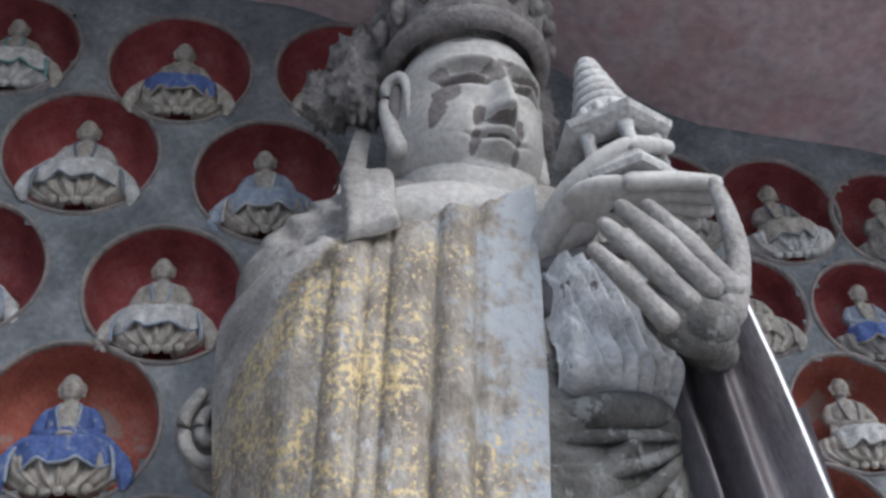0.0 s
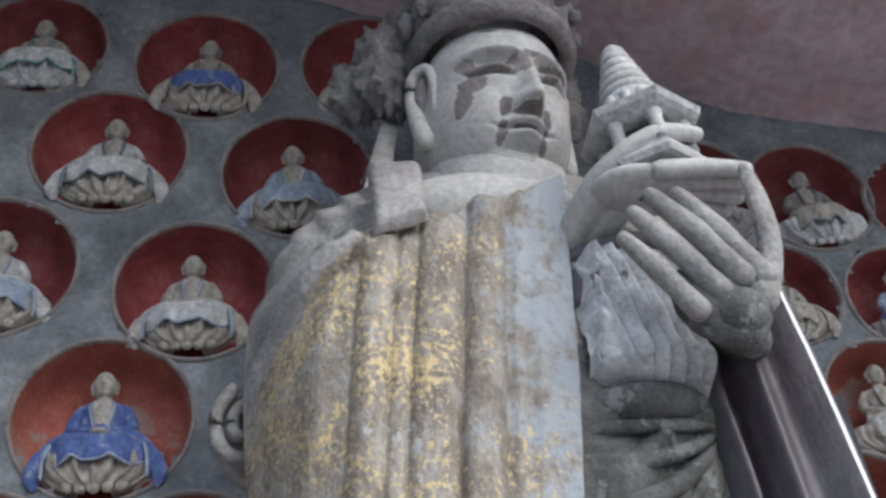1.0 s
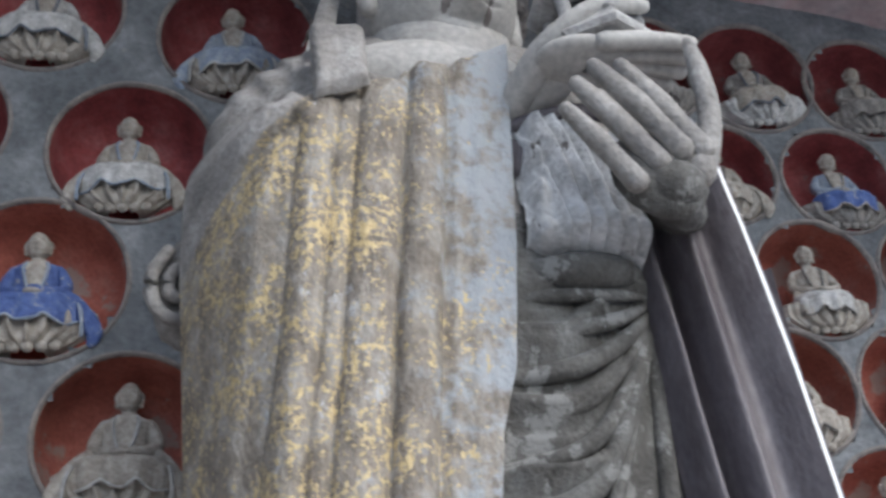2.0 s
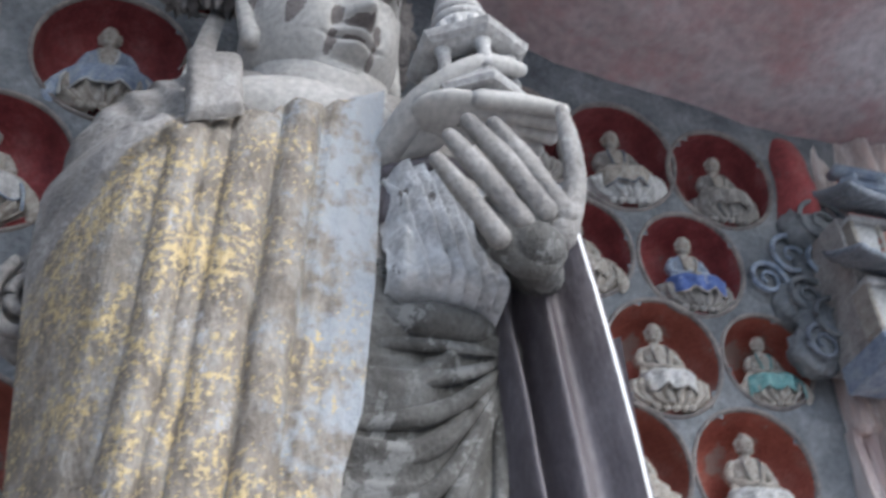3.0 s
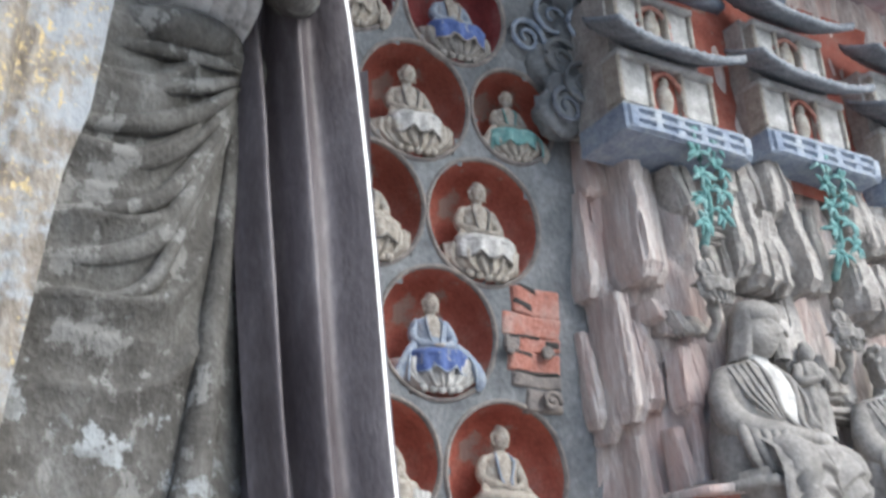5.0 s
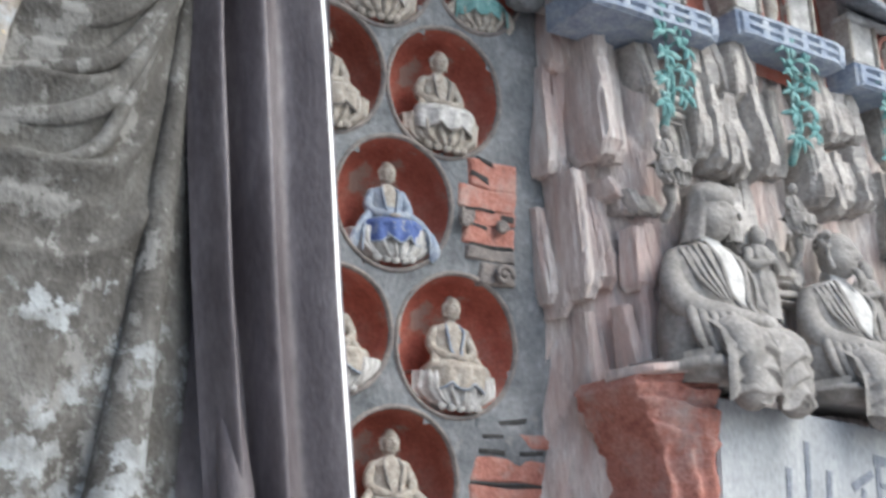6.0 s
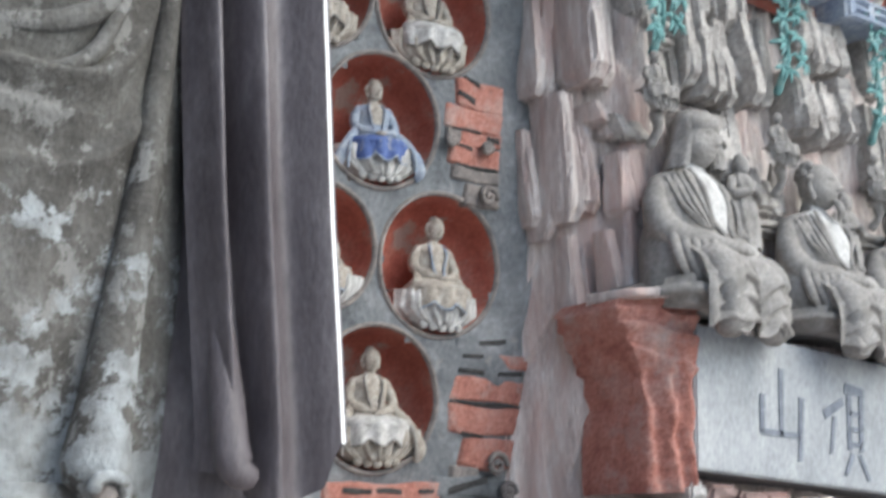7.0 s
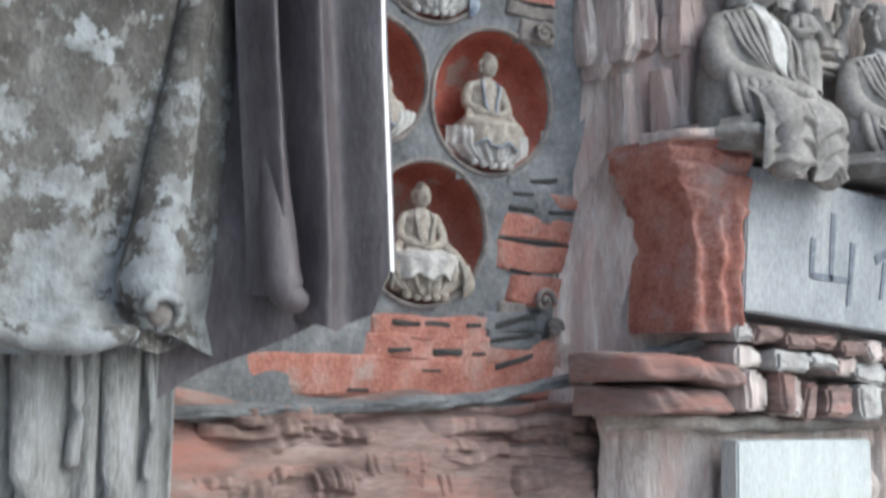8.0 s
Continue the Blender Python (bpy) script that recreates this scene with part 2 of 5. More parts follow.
def sheet(bm, fn, nu, nv, closed=False, mi=0, flip=False):
    """A patch of faces over fn(u, v), u and v from 0 to 1."""
    cols = nu if closed else nu + 1
    vs = [[bm.verts.new(fn(i / nu, j / nv)) for i in range(cols)] for j in range(nv + 1)]
    fs = []
    for j in range(nv):
        for i in range(nu):
            k = (i + 1) % cols
            q = [vs[j][i], vs[j][k], vs[j + 1][k], vs[j + 1][i]]
            f = bm.faces.new(q[::-1] if flip else q)
            f.material_index = mi
            fs.append(f)
    return fs


def tube(bm, pts, radii, seg=12, mi=0, flat=1.0, axis=(0, 0, 1)):
    """A rounded limb through pts with the radius of each; flat squeezes it along one axis."""
    pts = [Vector(p) for p in pts]
    rings = []
    n = len(pts)
    fine, fr = [], []
    for i in range(n - 1):
        for k in range(4):
            s = k / 4
            a, b = pts[i], pts[i + 1]
            ta = (pts[i + 1] - pts[max(i - 1, 0)]) * 0.5
            tb = (pts[min(i + 2, n - 1)] - pts[i]) * 0.5
            h1, h2, h3, h4 = 2 * s**3 - 3 * s**2 + 1, s**3 - 2 * s**2 + s, -2 * s**3 + 3 * s**2, s**3 - s**2
            fine.append(a * h1 + ta * h2 + b * h3 + tb * h4)
            fr.append(radii[i] * (1 - s) + radii[i + 1] * s)
    fine.append(pts[-1])
    fr.append(radii[-1])
    # rounded ends
    d0, d1 = (fine[0] - fine[1]).normalized(), (fine[-1] - fine[-2]).normalized()
    fine = [fine[0] + d0 * fr[0] * 0.85, fine[0] + d0 * fr[0] * 0.55] + fine + [fine[-1] + d1 * fr[-1] * 0.55, fine[-1] + d1 * fr[-1] * 0.85]
    fr = [fr[0] * 0.35, fr[0] * 0.8] + fr + [fr[-1] * 0.8, fr[-1] * 0.35]
    up = Vector(axis)
    for i, p in enumerate(fine):
        d = (fine[min(i + 1, len(fine) - 1)] - fine[max(i - 1, 0)]).normalized()
        side = d.cross(up)
        if side.length < 1e-3:
            side = d.cross(Vector((1, 0, 0)))
        side.normalize()
        upp = side.cross(d)
        rings.append([bm.verts.new(p + side * fr[i] * math.cos(a) + upp * fr[i] * flat * math.sin(a)) for a in (2 * math.pi * k / seg for k in range(seg))])
    for a, b in zip(rings, rings[1:]):
        for k in range(seg):
            bm.faces.new((a[k], a[(k + 1) % seg], b[(k + 1) % seg], b[k])).material_index = mi
    bm.faces.new(rings[0][::-1]).material_index = mi
    bm.faces.new(rings[-1]).material_index = mi


def blob(bm, c, r, seg=16, rings=10, mi=0, rough=0.0, freq=4.0, turn=None):
    """A lump: an ellipsoid with uneven surface."""
    c = Vector(c)
    m = turn.to_3x3() if turn else Matrix.Identity(3)

    def fn(u, v):
        a, p = 2 * math.pi * u, math.pi * (0.02 + 0.96 * v)
        d = Vector((math.cos(a) * math.sin(p), math.sin(a) * math.sin(p), math.cos(p)))
        k = 1 + rough * noise.noise((d * freq + c * 3))
        return c + m @ Vector((d.x * r[0], d.y * r[1], d.z * r[2])) * k
    sheet(bm, fn, seg, rings, True, mi)


def block(bm, x0, x1, y0, y1, z0, z1, mi=0, jit=0.0, bevel=0.0):
    """A block with worn corners."""
    t = bmesh.new()
    bmesh.ops.create_cube(t, size=1)
    for v in t.verts:
        v.co = Vector((x0 + (v.co.x + 0.5) * (x1 - x0), y0 + (v.co.y + 0.5) * (y1 - y0), z0 + (v.co.z + 0.5) * (z1 - z0)))
        v.co += Vector([random.uniform(-jit, jit) for _ in range(3)])
    if bevel:
        bmesh.ops.bevel(t, geom=t.edges[:], offset=bevel, segments=2, affect="EDGES")
    for f in t.faces:
        f.material_index = mi
    add(bm, t)


def add(bm, other, m=None):
    me = bpy.data.meshes.new("join")
    if m:
        bmesh.ops.transform(other, matrix=m, verts=other.verts)
    other.to_mesh(me)
    other.free()
    bm.from_mesh(me)
    bpy.data.meshes.remove(me)


def lathe(bm, prof, c, seg=24, mi=0, a0=0.0):
    """A turned shape: prof is (radius, height) from the bottom up."""
    rs = [[bm.verts.new((c[0] + r * math.cos(a0 + 2 * math.pi * k / seg), c[1] + r * math.sin(a0 + 2 * math.pi * k / seg), c[2] + h)) for k in range(seg)] for r, h in prof]
    for a, b in zip(rs, rs[1:]):
        for k in range(seg):
            bm.faces.new((a[k], a[(k + 1) % seg], b[(k + 1) % seg], b[k])).material_index = mi
    bm.faces.new(rs[0][::-1]).material_index = mi
    bm.faces.new(rs[-1]).material_index = mi


def lerp(table, x):
    """Straight steps through a short table of (x, value)."""
    if x <= table[0][0]:
        return table[0][1]
    for (a, p), (b, q) in zip(table, table[1:]):
        if x <= b:
            return p + (q - p) * (x - a) / (b - a)
    return table[-1][1]


def g(x, c, w):
    return math.exp(-((x - c) / w) ** 2)


def ease(a, b, x):
    t = min(1, max(0, (x - a) / (b - a)))
    return t * t * (3 - 2 * t)


# ---- the cliff: leaning back wall, ceiling, ground, ledge ----
LEAN = 0.1256


def wall_y(z):
    """Where the face of the leaning wall stands at height z."""
    return 6.2 - LEAN * (z - 1.6)


NICHES = [(-1.68, 8.17, .44), (-.58, 8.02, .47), (.52, 8.04, .47), (-1.15, 7.29, .48), (0.03, 7.12, .48), (-.57, 6.27, .47), (-1.74, 6.42, .48),
          (-1.03, 5.44, .49), (-.50, 4.54, .47), (-1.60, 4.56, .47), (3.41, 7.03, .43), (4.2, 6.98, .40), (3.06, 6.27, .37), (3.86, 6.25, .385),
          (3.56, 5.54, .40), (4.32, 5.60, .33), (3.24, 4.80, .40), (4.09, 4.82, .42), (3.76, 4.06, .41), (3.40, 3.26, .38), (4.26, 3.25, .44), (3.86, 2.42, .43), (2.66, 7.05, .42)]


def build_wall():
    x0, x1, z0, z1, c = -4.0, 5.6, 0.0, 9.6, 0.06
    nx, nz = round((x1 - x0) / c), round((z1 - z0) / c)
    bm = bmesh.new()
    vs = []
    for j in range(nz + 1):
        row = []
        for i in range(nx + 1):
            x, z = x0 + i * c, z0 + j * c
            for nxx, nzz, r in NICHES:
                d = math.hypot(x - nxx, z - nzz)
                if abs(d - r) < c * 0.62 and d > 0.01:
                    x, z = nxx + (x - nxx) * r / d, nzz + (z - nzz) * r / d
            p = Vector((x * 0.9, 0, z * 0.9))
            dy = 0.05 * noise.noise(p) + 0.02 * noise.noise(p * 4)
            near = min((abs(math.hypot(x - a, z - b) - r) for a, b, r in NICHES), default=1)
            dy *= min(1, near / 0.12)
            row.append(bm.verts.new((x, wall_y(z) + dy, z)))
        vs.append(row)
    for j in range(nz):
        for i in range(nx):
            q = (vs[j][i], vs[j][i + 1], vs[j + 1][i + 1], vs[j + 1][i])
            cx, cz = sum(v.co.x for v in q) / 4, sum(v.co.z for v in q) / 4
            if not any(math.hypot(cx - a, cz - b) < r - 0.002 for a, b, r in NICHES):
                bm.faces.new(q)
    bmesh.ops.delete(bm, geom=[v for v in bm.verts if not v.link_faces], context="VERTS")
    # solid rock behind the niches
    sheet(bm, lambda u, v: (-4.2 + 10 * u, wall_y(9.8 * v) + 0.55, 9.8 * v), 4, 4)
    return finish("wall_back", bm, M_WALL)


def niche_bowl(r):
    """A round recess with sloping sides and a thin raised rim, opening towards -y."""
    bm = bmesh.new()
    prof = [(r + 0.022, 0.012, 1), (r + 0.014, -0.016, 1), (r - 0.004, -0.018, 1), (r - 0.012, 0.01, 1), (r * 0.965, 0.09, 0), (r * 0.93, 0.17, 0), (r * 0.86, 0.25, 0), (r * 0.72, 0.315, 0), (r * 0.45, 0.35, 0), (0.02, 0.36, 0)]
    seg = 48
    rs = [[bm.verts.new((p * math.cos(2 * math.pi * k / seg), d + 0.008 * noise.noise(Vector((p * math.cos(2 * math.pi * k / seg) * 5, d * 9 + r * 40, p * math.sin(2 * math.pi * k / seg) * 5))), p * math.sin(2 * math.pi * k / seg))) for k in range(seg)] for p, d, _ in prof]
    for (a, b), pr in zip(zip(rs, rs[1:]), prof[1:]):
        for k in range(seg):
            bm.faces.new((a[k], a[(k + 1) % seg], b[(k + 1) % seg], b[k])).material_index = pr[2]
    bm.faces.new(rs[-1]).material_index = 0
    return bm


wall_back = tagged(build_wall(), "leaning cliff wall painted dull grey with round niches", "wall", kind="structure")
for x, z, r in NICHES:
    # high niches take the shade-darkened crimson
    ob = part("niche", niche_bowl(r), [M_CRIM_SHADED if z > 6.1 else M_RED, M_RIM], wall_back)
    ob.matrix_world = pose(x, wall_y(z), z, math.degrees(math.atan(LEAN)), 0, 0)


def build_ceiling():
    bm = bmesh.new()

    def fn(u, v):
        x = -6 + 20 * u
        y = 5.95 - (3.3 + 1.4 * ease(2.5, 0.5, x) - 1.3 * ease(4.5, 7.0, x)) * v
        z = lerp([(-6, 9.2), (-1, 8.9), (1.9, 8.2), (3.0, 7.75), (4.5, 7.5), (14, 7.3)], x) + 0.02 * (5.5 - y) + 0.10 * noise.noise(Vector((x * 0.8, y * 0.8, 3))) + 0.03 * noise.noise(Vector((x * 3, y * 3, 5)))
        return (x, y, z)
    sheet(bm, fn, 120, 36, flip=True)
    r = bmesh.ops.extrude_face_region(bm, geom=bm.faces[:])
    for e in r["geom"]:
        if isinstance(e, bmesh.types.BMVert):
            e.co.z += 1.2
    return finish("ceiling", bm, M_CEIL)


# unseen side wall, added to keep sky light off the left niches
bm = bmesh.new()
sheet(bm, lambda u, v: (-4.1 + 0.15 * noise.noise(Vector((u * 4, v * 6, 0))), 0.8 + 6.0 * u, 9.6 * v), 40, 50)
tagged(finish("wall_left_added", bm, M_WALL), "unseen plain wall added to block sky light from the left", "wall", kind="structure")
tagged(build_ceiling(), "overhanging rock ceiling with faded red and grey paint", "ceiling", kind="structure")

bm = bmesh.new()
sheet(bm, lambda u, v: (-400 + 800 * u, -400 + 800 * v, 0), 8, 8)
tagged(finish("ground", bm, M_GROUND), "worn grey stone paving in front of the cliff", "ground", kind="structure")
bm = bmesh.new()
sheet(bm, lambda u, v: (-5 + 16 * u, lerp([(0, 3.2), (0.25, 3.15), (0.3, 3.2), (1, 6.5)], v) + 0.03 * noise.noise(Vector((u * 30, v * 5, 0))), lerp([(0, 0), (0.25, 0.7), (0.3, 0.75), (1, 0.78)], v)), 80, 16)
tagged(finish("ledge", bm, M_ROCK), "rough rock ledge along the foot of the cliff", "ledge", kind="structure")


# ---- the great standing statue, one carved figure ----
# slots: 0 stone, 1 gilded robe, 2 mossy skirt, 3 dark sleeve, 4 face plaster, 5 bare patch, 6 crown, 7 sky-lit white
# edge, 8 pale skirt, 9 chipped drapery
STATUE_MATS = [M_STONE, M_GOLD, M_SKIRT, M_DARK, M_FACE, M_FLAKE, M_CROWN, M_EDGE_LIT, M_PLEAT, M_LAPEL]


def torso(bm):
    """The body under the robes: a tapering column with hanging folds."""
    width = [(1.68, 0.93), (2.6, 1.0), (3.6, 1.08), (4.6, 1.20), (5.2, 1.23), (5.6, 1.20), (5.85, 1.08), (6.05, 0.88), (6.16, 0.68), (6.22, 0.50)]
    depth = [(1.68, 0.62), (3.6, 0.72), (5.0, 0.72), (5.7, 0.62), (6.05, 0.46), (6.2, 0.36)]
    cx = [(1.68, 1.0), (4.5, 1.04), (6.2, 1.06)]

    def fn(u, v):
        z = 1.68 + 4.52 * v
        a = 2 * math.pi * u
        w, d = lerp(width, z), lerp(depth, z)
        ca, sa = math.cos(a), math.sin(a)
        x, y = lerp(cx, z) + w * math.copysign(abs(ca) ** 0.8, ca), 4.82 + d * math.copysign(abs(sa) ** 0.8, sa)
        fold = 0.0
        if math.sin(a) < 0.2:
            # swags between the knees and the belt
            sag = z - (1.9 if x > 1.2 else 0.5) * (x - 1.2) ** 2 + 0.05 * noise.noise(Vector((x * 2, 0, z * 1.5)))
            ph = (sag * 3.1) % 1.0
            ridge = ph ** 1.6 * (1 - ease(0.86, 1.0, ph))
            ph2 = (sag * 6.7 + 0.3 * x) % 1.0
            fold += ease(0.95, 1.1, x) * (1 - ease(1.42, 1.70, x)) * (0.17 * ridge + 0.035 * ph2 * (1 - ease(0.8, 1.0, ph2)) * (1 - ease(1.3, 1.45, x))) * ease(2.7, 3.2, z) * (1 - ease(4.25, 4.5, z))
            fold += 0.022 * math.sin(x * 21 + 1.2 * math.sin(z)) * (1 - ease(2.4, 3.0, z))
            fold += 0.05 * g(z, 4.42, 0.10)
            # pleats gathered on the shoulder
            fold += 0.022 * math.sin((x - 0.3) * 42 + (z - 5.6) * 9) * ease(5.45, 5.75, z) * g(x, 0.22, 0.28)
        fold += 0.02 * noise.noise(Vector((x * 2.5, y * 2.5, z * 2.5)))
        k = 1 + fold / max(w, d)
        hemdrop = -0.05 * math.sin(x * 9.0) * (1 - ease(1.68, 2.0, z))
        return (lerp(cx, z) + (x - lerp(cx, z)) * k, 4.82 + (y - 4.82) * k, z + hemdrop)
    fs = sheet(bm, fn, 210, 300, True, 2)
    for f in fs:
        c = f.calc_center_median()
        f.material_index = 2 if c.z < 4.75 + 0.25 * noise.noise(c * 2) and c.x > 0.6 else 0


def robe_panel(bm):
    """The thick robe over the near shoulder: three round ridges between sharp grooves and a broad flat border, with gold leaf."""
    edge = [(1.6, 0.74), (2.68, 0.88), (3.67, 1.02), (3.94, 1.10), (4.52, 1.17), (5.14, 1.22), (5.74, 1.265)]
    left = [(1.6, -0.05), (3.0, -0.14), (4.22, -0.20), (4.8, -0.23), (5.2, -0.22), (5.5, -0.19), (5.75, -0.10), (5.95, 0.05), (6.1, 0.28)]
    ridges = ((0.38, 0.078, 0.055), (0.502, 0.044, 0.03), (0.65, 0.104, 0.075), (0.845, 0.092, 0.095))

    def top(x):
        return lerp([(-0.2, 5.55), (-0.1, 5.78), (0.1, 6.02), (0.30, 6.06), (0.36, 5.62), (0.46, 5.47), (0.54, 5.44), (0.58, 5.47), (0.65, 5.50), (0.72, 5.48), (0.755, 5.45), (0.79, 5.53), (0.85, 5.555), (0.90, 5.53), (0.94, 5.53), (1.05, 5.62), (1.27, 5.76)], x)

    def fn(u, v):
        # u runs round the left side, across the front, over the edge and back
        s = min(u / 0.88, 1.0)
        zt = top(-0.15 + 1.42 * s)
        z = 1.62 + (zt - 1.62) * v
        xe, xl = lerp(edge, z), lerp(left, z)
        x = xl + (xe - xl) * s
        y = 3.98 + 0.62 * max(0.0, 1 - s / 0.42) ** 2.2 + 0.03 * s
        # lean back towards the shoulder
        y += 0.62 * ease(5.15, 6.05, z) * (1 - ease(0.35, 0.75, s))
        q = x + 0.10 * (5.3 - z) + 0.012 * noise.noise(Vector((x * 2, z * 2.2, 3)))
        for c, w, h in ridges:
            d = abs(q - c) / w
            if d < 1:
                y -= h * math.sqrt(1 - d * d) * (0.75 + 0.25 * ease(5.6, 4.6, z))
        # shallow folds on the outer part and the border
        y -= 0.022 * g(q, 0.16, 0.05) * ease(5.2, 4.8, z) + 0.016 * g(q, 1.09, 0.04) + 0.02 * g(q, 0.99, 0.03)
        # rounded top edge
        y += 0.10 * ease(zt - 0.12, zt + 0.02, z) ** 2 * ease(0.42, 0.5, x)
        # turned-back hem of the inner sleeve below the shoulder
        hz = 5.20 - 0.75 * (0.30 - x) * (1 if x < 0.30 else 0.2)
        y -= 0.06 * ease(hz - 0.02, hz + 0.02, z) * ease(hz + 0.4, hz + 0.1, z) * ease(-0.1, 0.05, x) * ease(0.34, 0.26, x)
        # pleats gathered under the collar
        y -= 0.028 * math.sin((x + 0.22 * (z - 5.4)) * 62) * ease(5.25, 5.45, z) * g(x, 0.20, 0.13)
        y += 0.010 * noise.noise(Vector((x * 7, z * 4, 1))) + 0.02 * noise.noise(Vector((x * 1.7, z * 1.7, 7))) + 0.005 * noise.noise(Vector((x * 25, z * 18, 1)))
        if u > 0.88:
            k = (u - 0.88) / 0.12
            x += 0.012 * math.sin(k * math.pi) - 0.10 * max(0, k - 0.5)
            y += 0.12 * min(1, k / 0.5) + 0.5 * max(0, k - 0.5)
        return (x, y, z)
    fs = sheet(bm, fn, 250, 220, False, 1)
    for f in fs:
        c = f.calc_center_median()
        line = lerp([(-0.2, 4.7), (0.05, 5.0), (0.25, 5.2), (0.32, 5.30), (0.45, 5.45)], c.x)
        if c.x < 0.45 and c.z > line + 0.05 * noise.noise(c * 6):
            f.material_index = 0

    # broad collar end lying over the shoulder, folded along its middle
    def collar(u, v):
        h = (1 - abs(2 * u - 1) ** 8) * (1 - max(0, 2 * v - 1) ** 12)
        return (0.315 + 0.255 * u + 0.02 * v, 4.26 - 0.30 * ease(0, 0.35, v) - 0.045 * h - 0.018 * h * abs(2 * u - 1), 5.86 - 0.62 * v + 0.10 * u * ease(0.7, 1, v))
    sheet(bm, collar, 30, 30, False, 0)


def hanging_sleeve(bm):
    """The long dark sleeve that falls from the raised forearm to the hem, with a pale selvedge whitened for the sky
    light on it.
    """
    right = [(1.5, 2.36), (1.95, 2.33), (2.77, 2.27), (3.9, 2.21), (4.6, 2.15), (4.97, 2.10), (5.05, 2.06)]
    leftx = [(1.5, 1.86), (2.0, 1.88), (2.9, 1.80), (3.85, 1.74), (4.6, 1.72), (5.05, 1.75)]

    def bottom(s):
        return lerp([(0, 1.86), (0.25, 1.82), (0.5, 1.74), (0.62, 1.72), (0.88, 1.79), (0.95, 1.90), (1, 1.95)], s)

    def fn(u, v):
        s = min(u / 0.80, 1.0)
        z0 = bottom(s)
        zt = 5.02 - 0.35 * (1 - s) ** 2
        z = z0 + (zt - z0) * v
        xr, xl = lerp(right, z), lerp(leftx, z)
        x = xl + (xr - xl) * s
        y = 4.22 - 0.30 * s
        y -= 0.13 * g(s, 0.17, 0.10) * (1 - 0.7 * ease(4.0, 4.8, z))
        y += 0.15 * g(s, 0.36, 0.08) * (0.5 + 0.5 * ease(4.9, 4.0, z))
        y -= 0.06 * g(s, 0.52, 0.09)
        y += 0.05 * g(s, 0.75, 0.12)
        y += 0.008 * noise.noise(Vector((x * 14, z * 1.2, 2)))
        if u > 0.80:
            k = (u - 0.80) / 0.20
            x += 0.035 * min(1, k / 0.3) - 0.20 * max(0, k - 0.4)
            y += 0.015 * min(1, k / 0.3) + 0.8 * max(0, k - 0.3)
        return (x, y, z)
    fs = sheet(bm, fn, 110, 120, False, 3)
    for i, f in enumerate(fs):
        k = (i % 110) / 110
        # white colour stands for sky light along the sleeve's outer edge
        if 0.80 <= k < 0.835:
            f.material_index = 7
    def inner(u, v):
        x = 1.66 + 0.64 * u
        z0 = lerp([(0, 1.46), (0.25, 1.58), (0.6, 1.70), (1, 1.84)], u)
        return (x, 4.50 - 0.48 * u + 0.03 * math.sin(u * 9), z0 + (4.45 - z0) * v)
    sheet(bm, inner, 24, 40, False, 3)
    # curled end of the first fold
    tube(bm, [(1.93, 4.16, 2.5), (1.95, 4.10, 2.1), (1.97, 4.07, 1.88), (2.01, 4.05, 1.83)], [0.04, 0.065, 0.07, 0.05], 14, 3)


def lower_folds(bm):
    """The long fold that ends in a curl at the hem, the belt end and the pleated under-skirt."""
    tube(bm, [(1.76, 4.21, 4.25), (1.69, 4.18, 3.5), (1.63, 4.18, 2.9), (1.55, 4.16, 2.3), (1.48, 4.11, 1.86)], [0.02, 0.045, 0.06, 0.085, 0.12], 16, 2)
    tube(bm, [(1.50 + 0.06 * math.cos(2.9 - t * 0.55), 4.005 + 0.006 * t, 1.765 + 0.055 * math.sin(2.9 - t * 0.55)) for t in range(9)], [0.026] * 9, 10, 2)
    blob(bm, (1.50, 4.05, 1.755), (0.05, 0.03, 0.045), 12, 8, 5)
    # thick rolled lip along the hem
    tube(bm, [(0.5, 4.08, 1.70), (0.75, 4.06, 1.73), (1.0, 4.06, 1.68), (1.22, 4.05, 1.66), (1.40, 4.05, 1.69)], [0.03, 0.04, 0.045, 0.05, 0.03], 12, 2)

    def hem(u, v):
        x = 0.4 + 1.44 * u
        z = 1.80 - 0.14 * v - 0.05 * math.sin(x * 7 + 0.5) * v
        return (x, 4.16 + 0.03 * math.sin(x * 14) - 0.05 * v + 0.26 * ease(1.35, 1.84, x), z)
    sheet(bm, hem, 60, 6, False, 2)

    def skirt(u, v):
        a = math.pi * (1 + u)
        z = 0.76 + 1.10 * v
        w = 0.80
        y = 4.85 + 0.52 * math.sin(a) - 0.022 * math.sin(a * 26) - 0.012 * math.sin(a * 43)
        return (1.04 + w * math.cos(a), y, z)
    sheet(bm, skirt, 160, 20, False, 8)
    # carved sash ends hanging over the under-skirt
    for x, z0, z1, r in ((1.30, 1.66, 1.25, .022), (1.62, 1.62, 1.18, .016), (1.12, 1.62, 0.80, .045), (1.44, 1.62, 0.80, .03)):
        yy = 4.85 - 0.52 * math.sqrt(max(0.05, 1 - ((x - 1.04) / 0.8) ** 2)) - 0.01
        tube(bm, [(x, yy, z0), (x + .02, yy - .01, (z0 + z1) / 2), (x + .01, yy, z1)], [r, r * 1.1, r * 1.3], 10, 8)


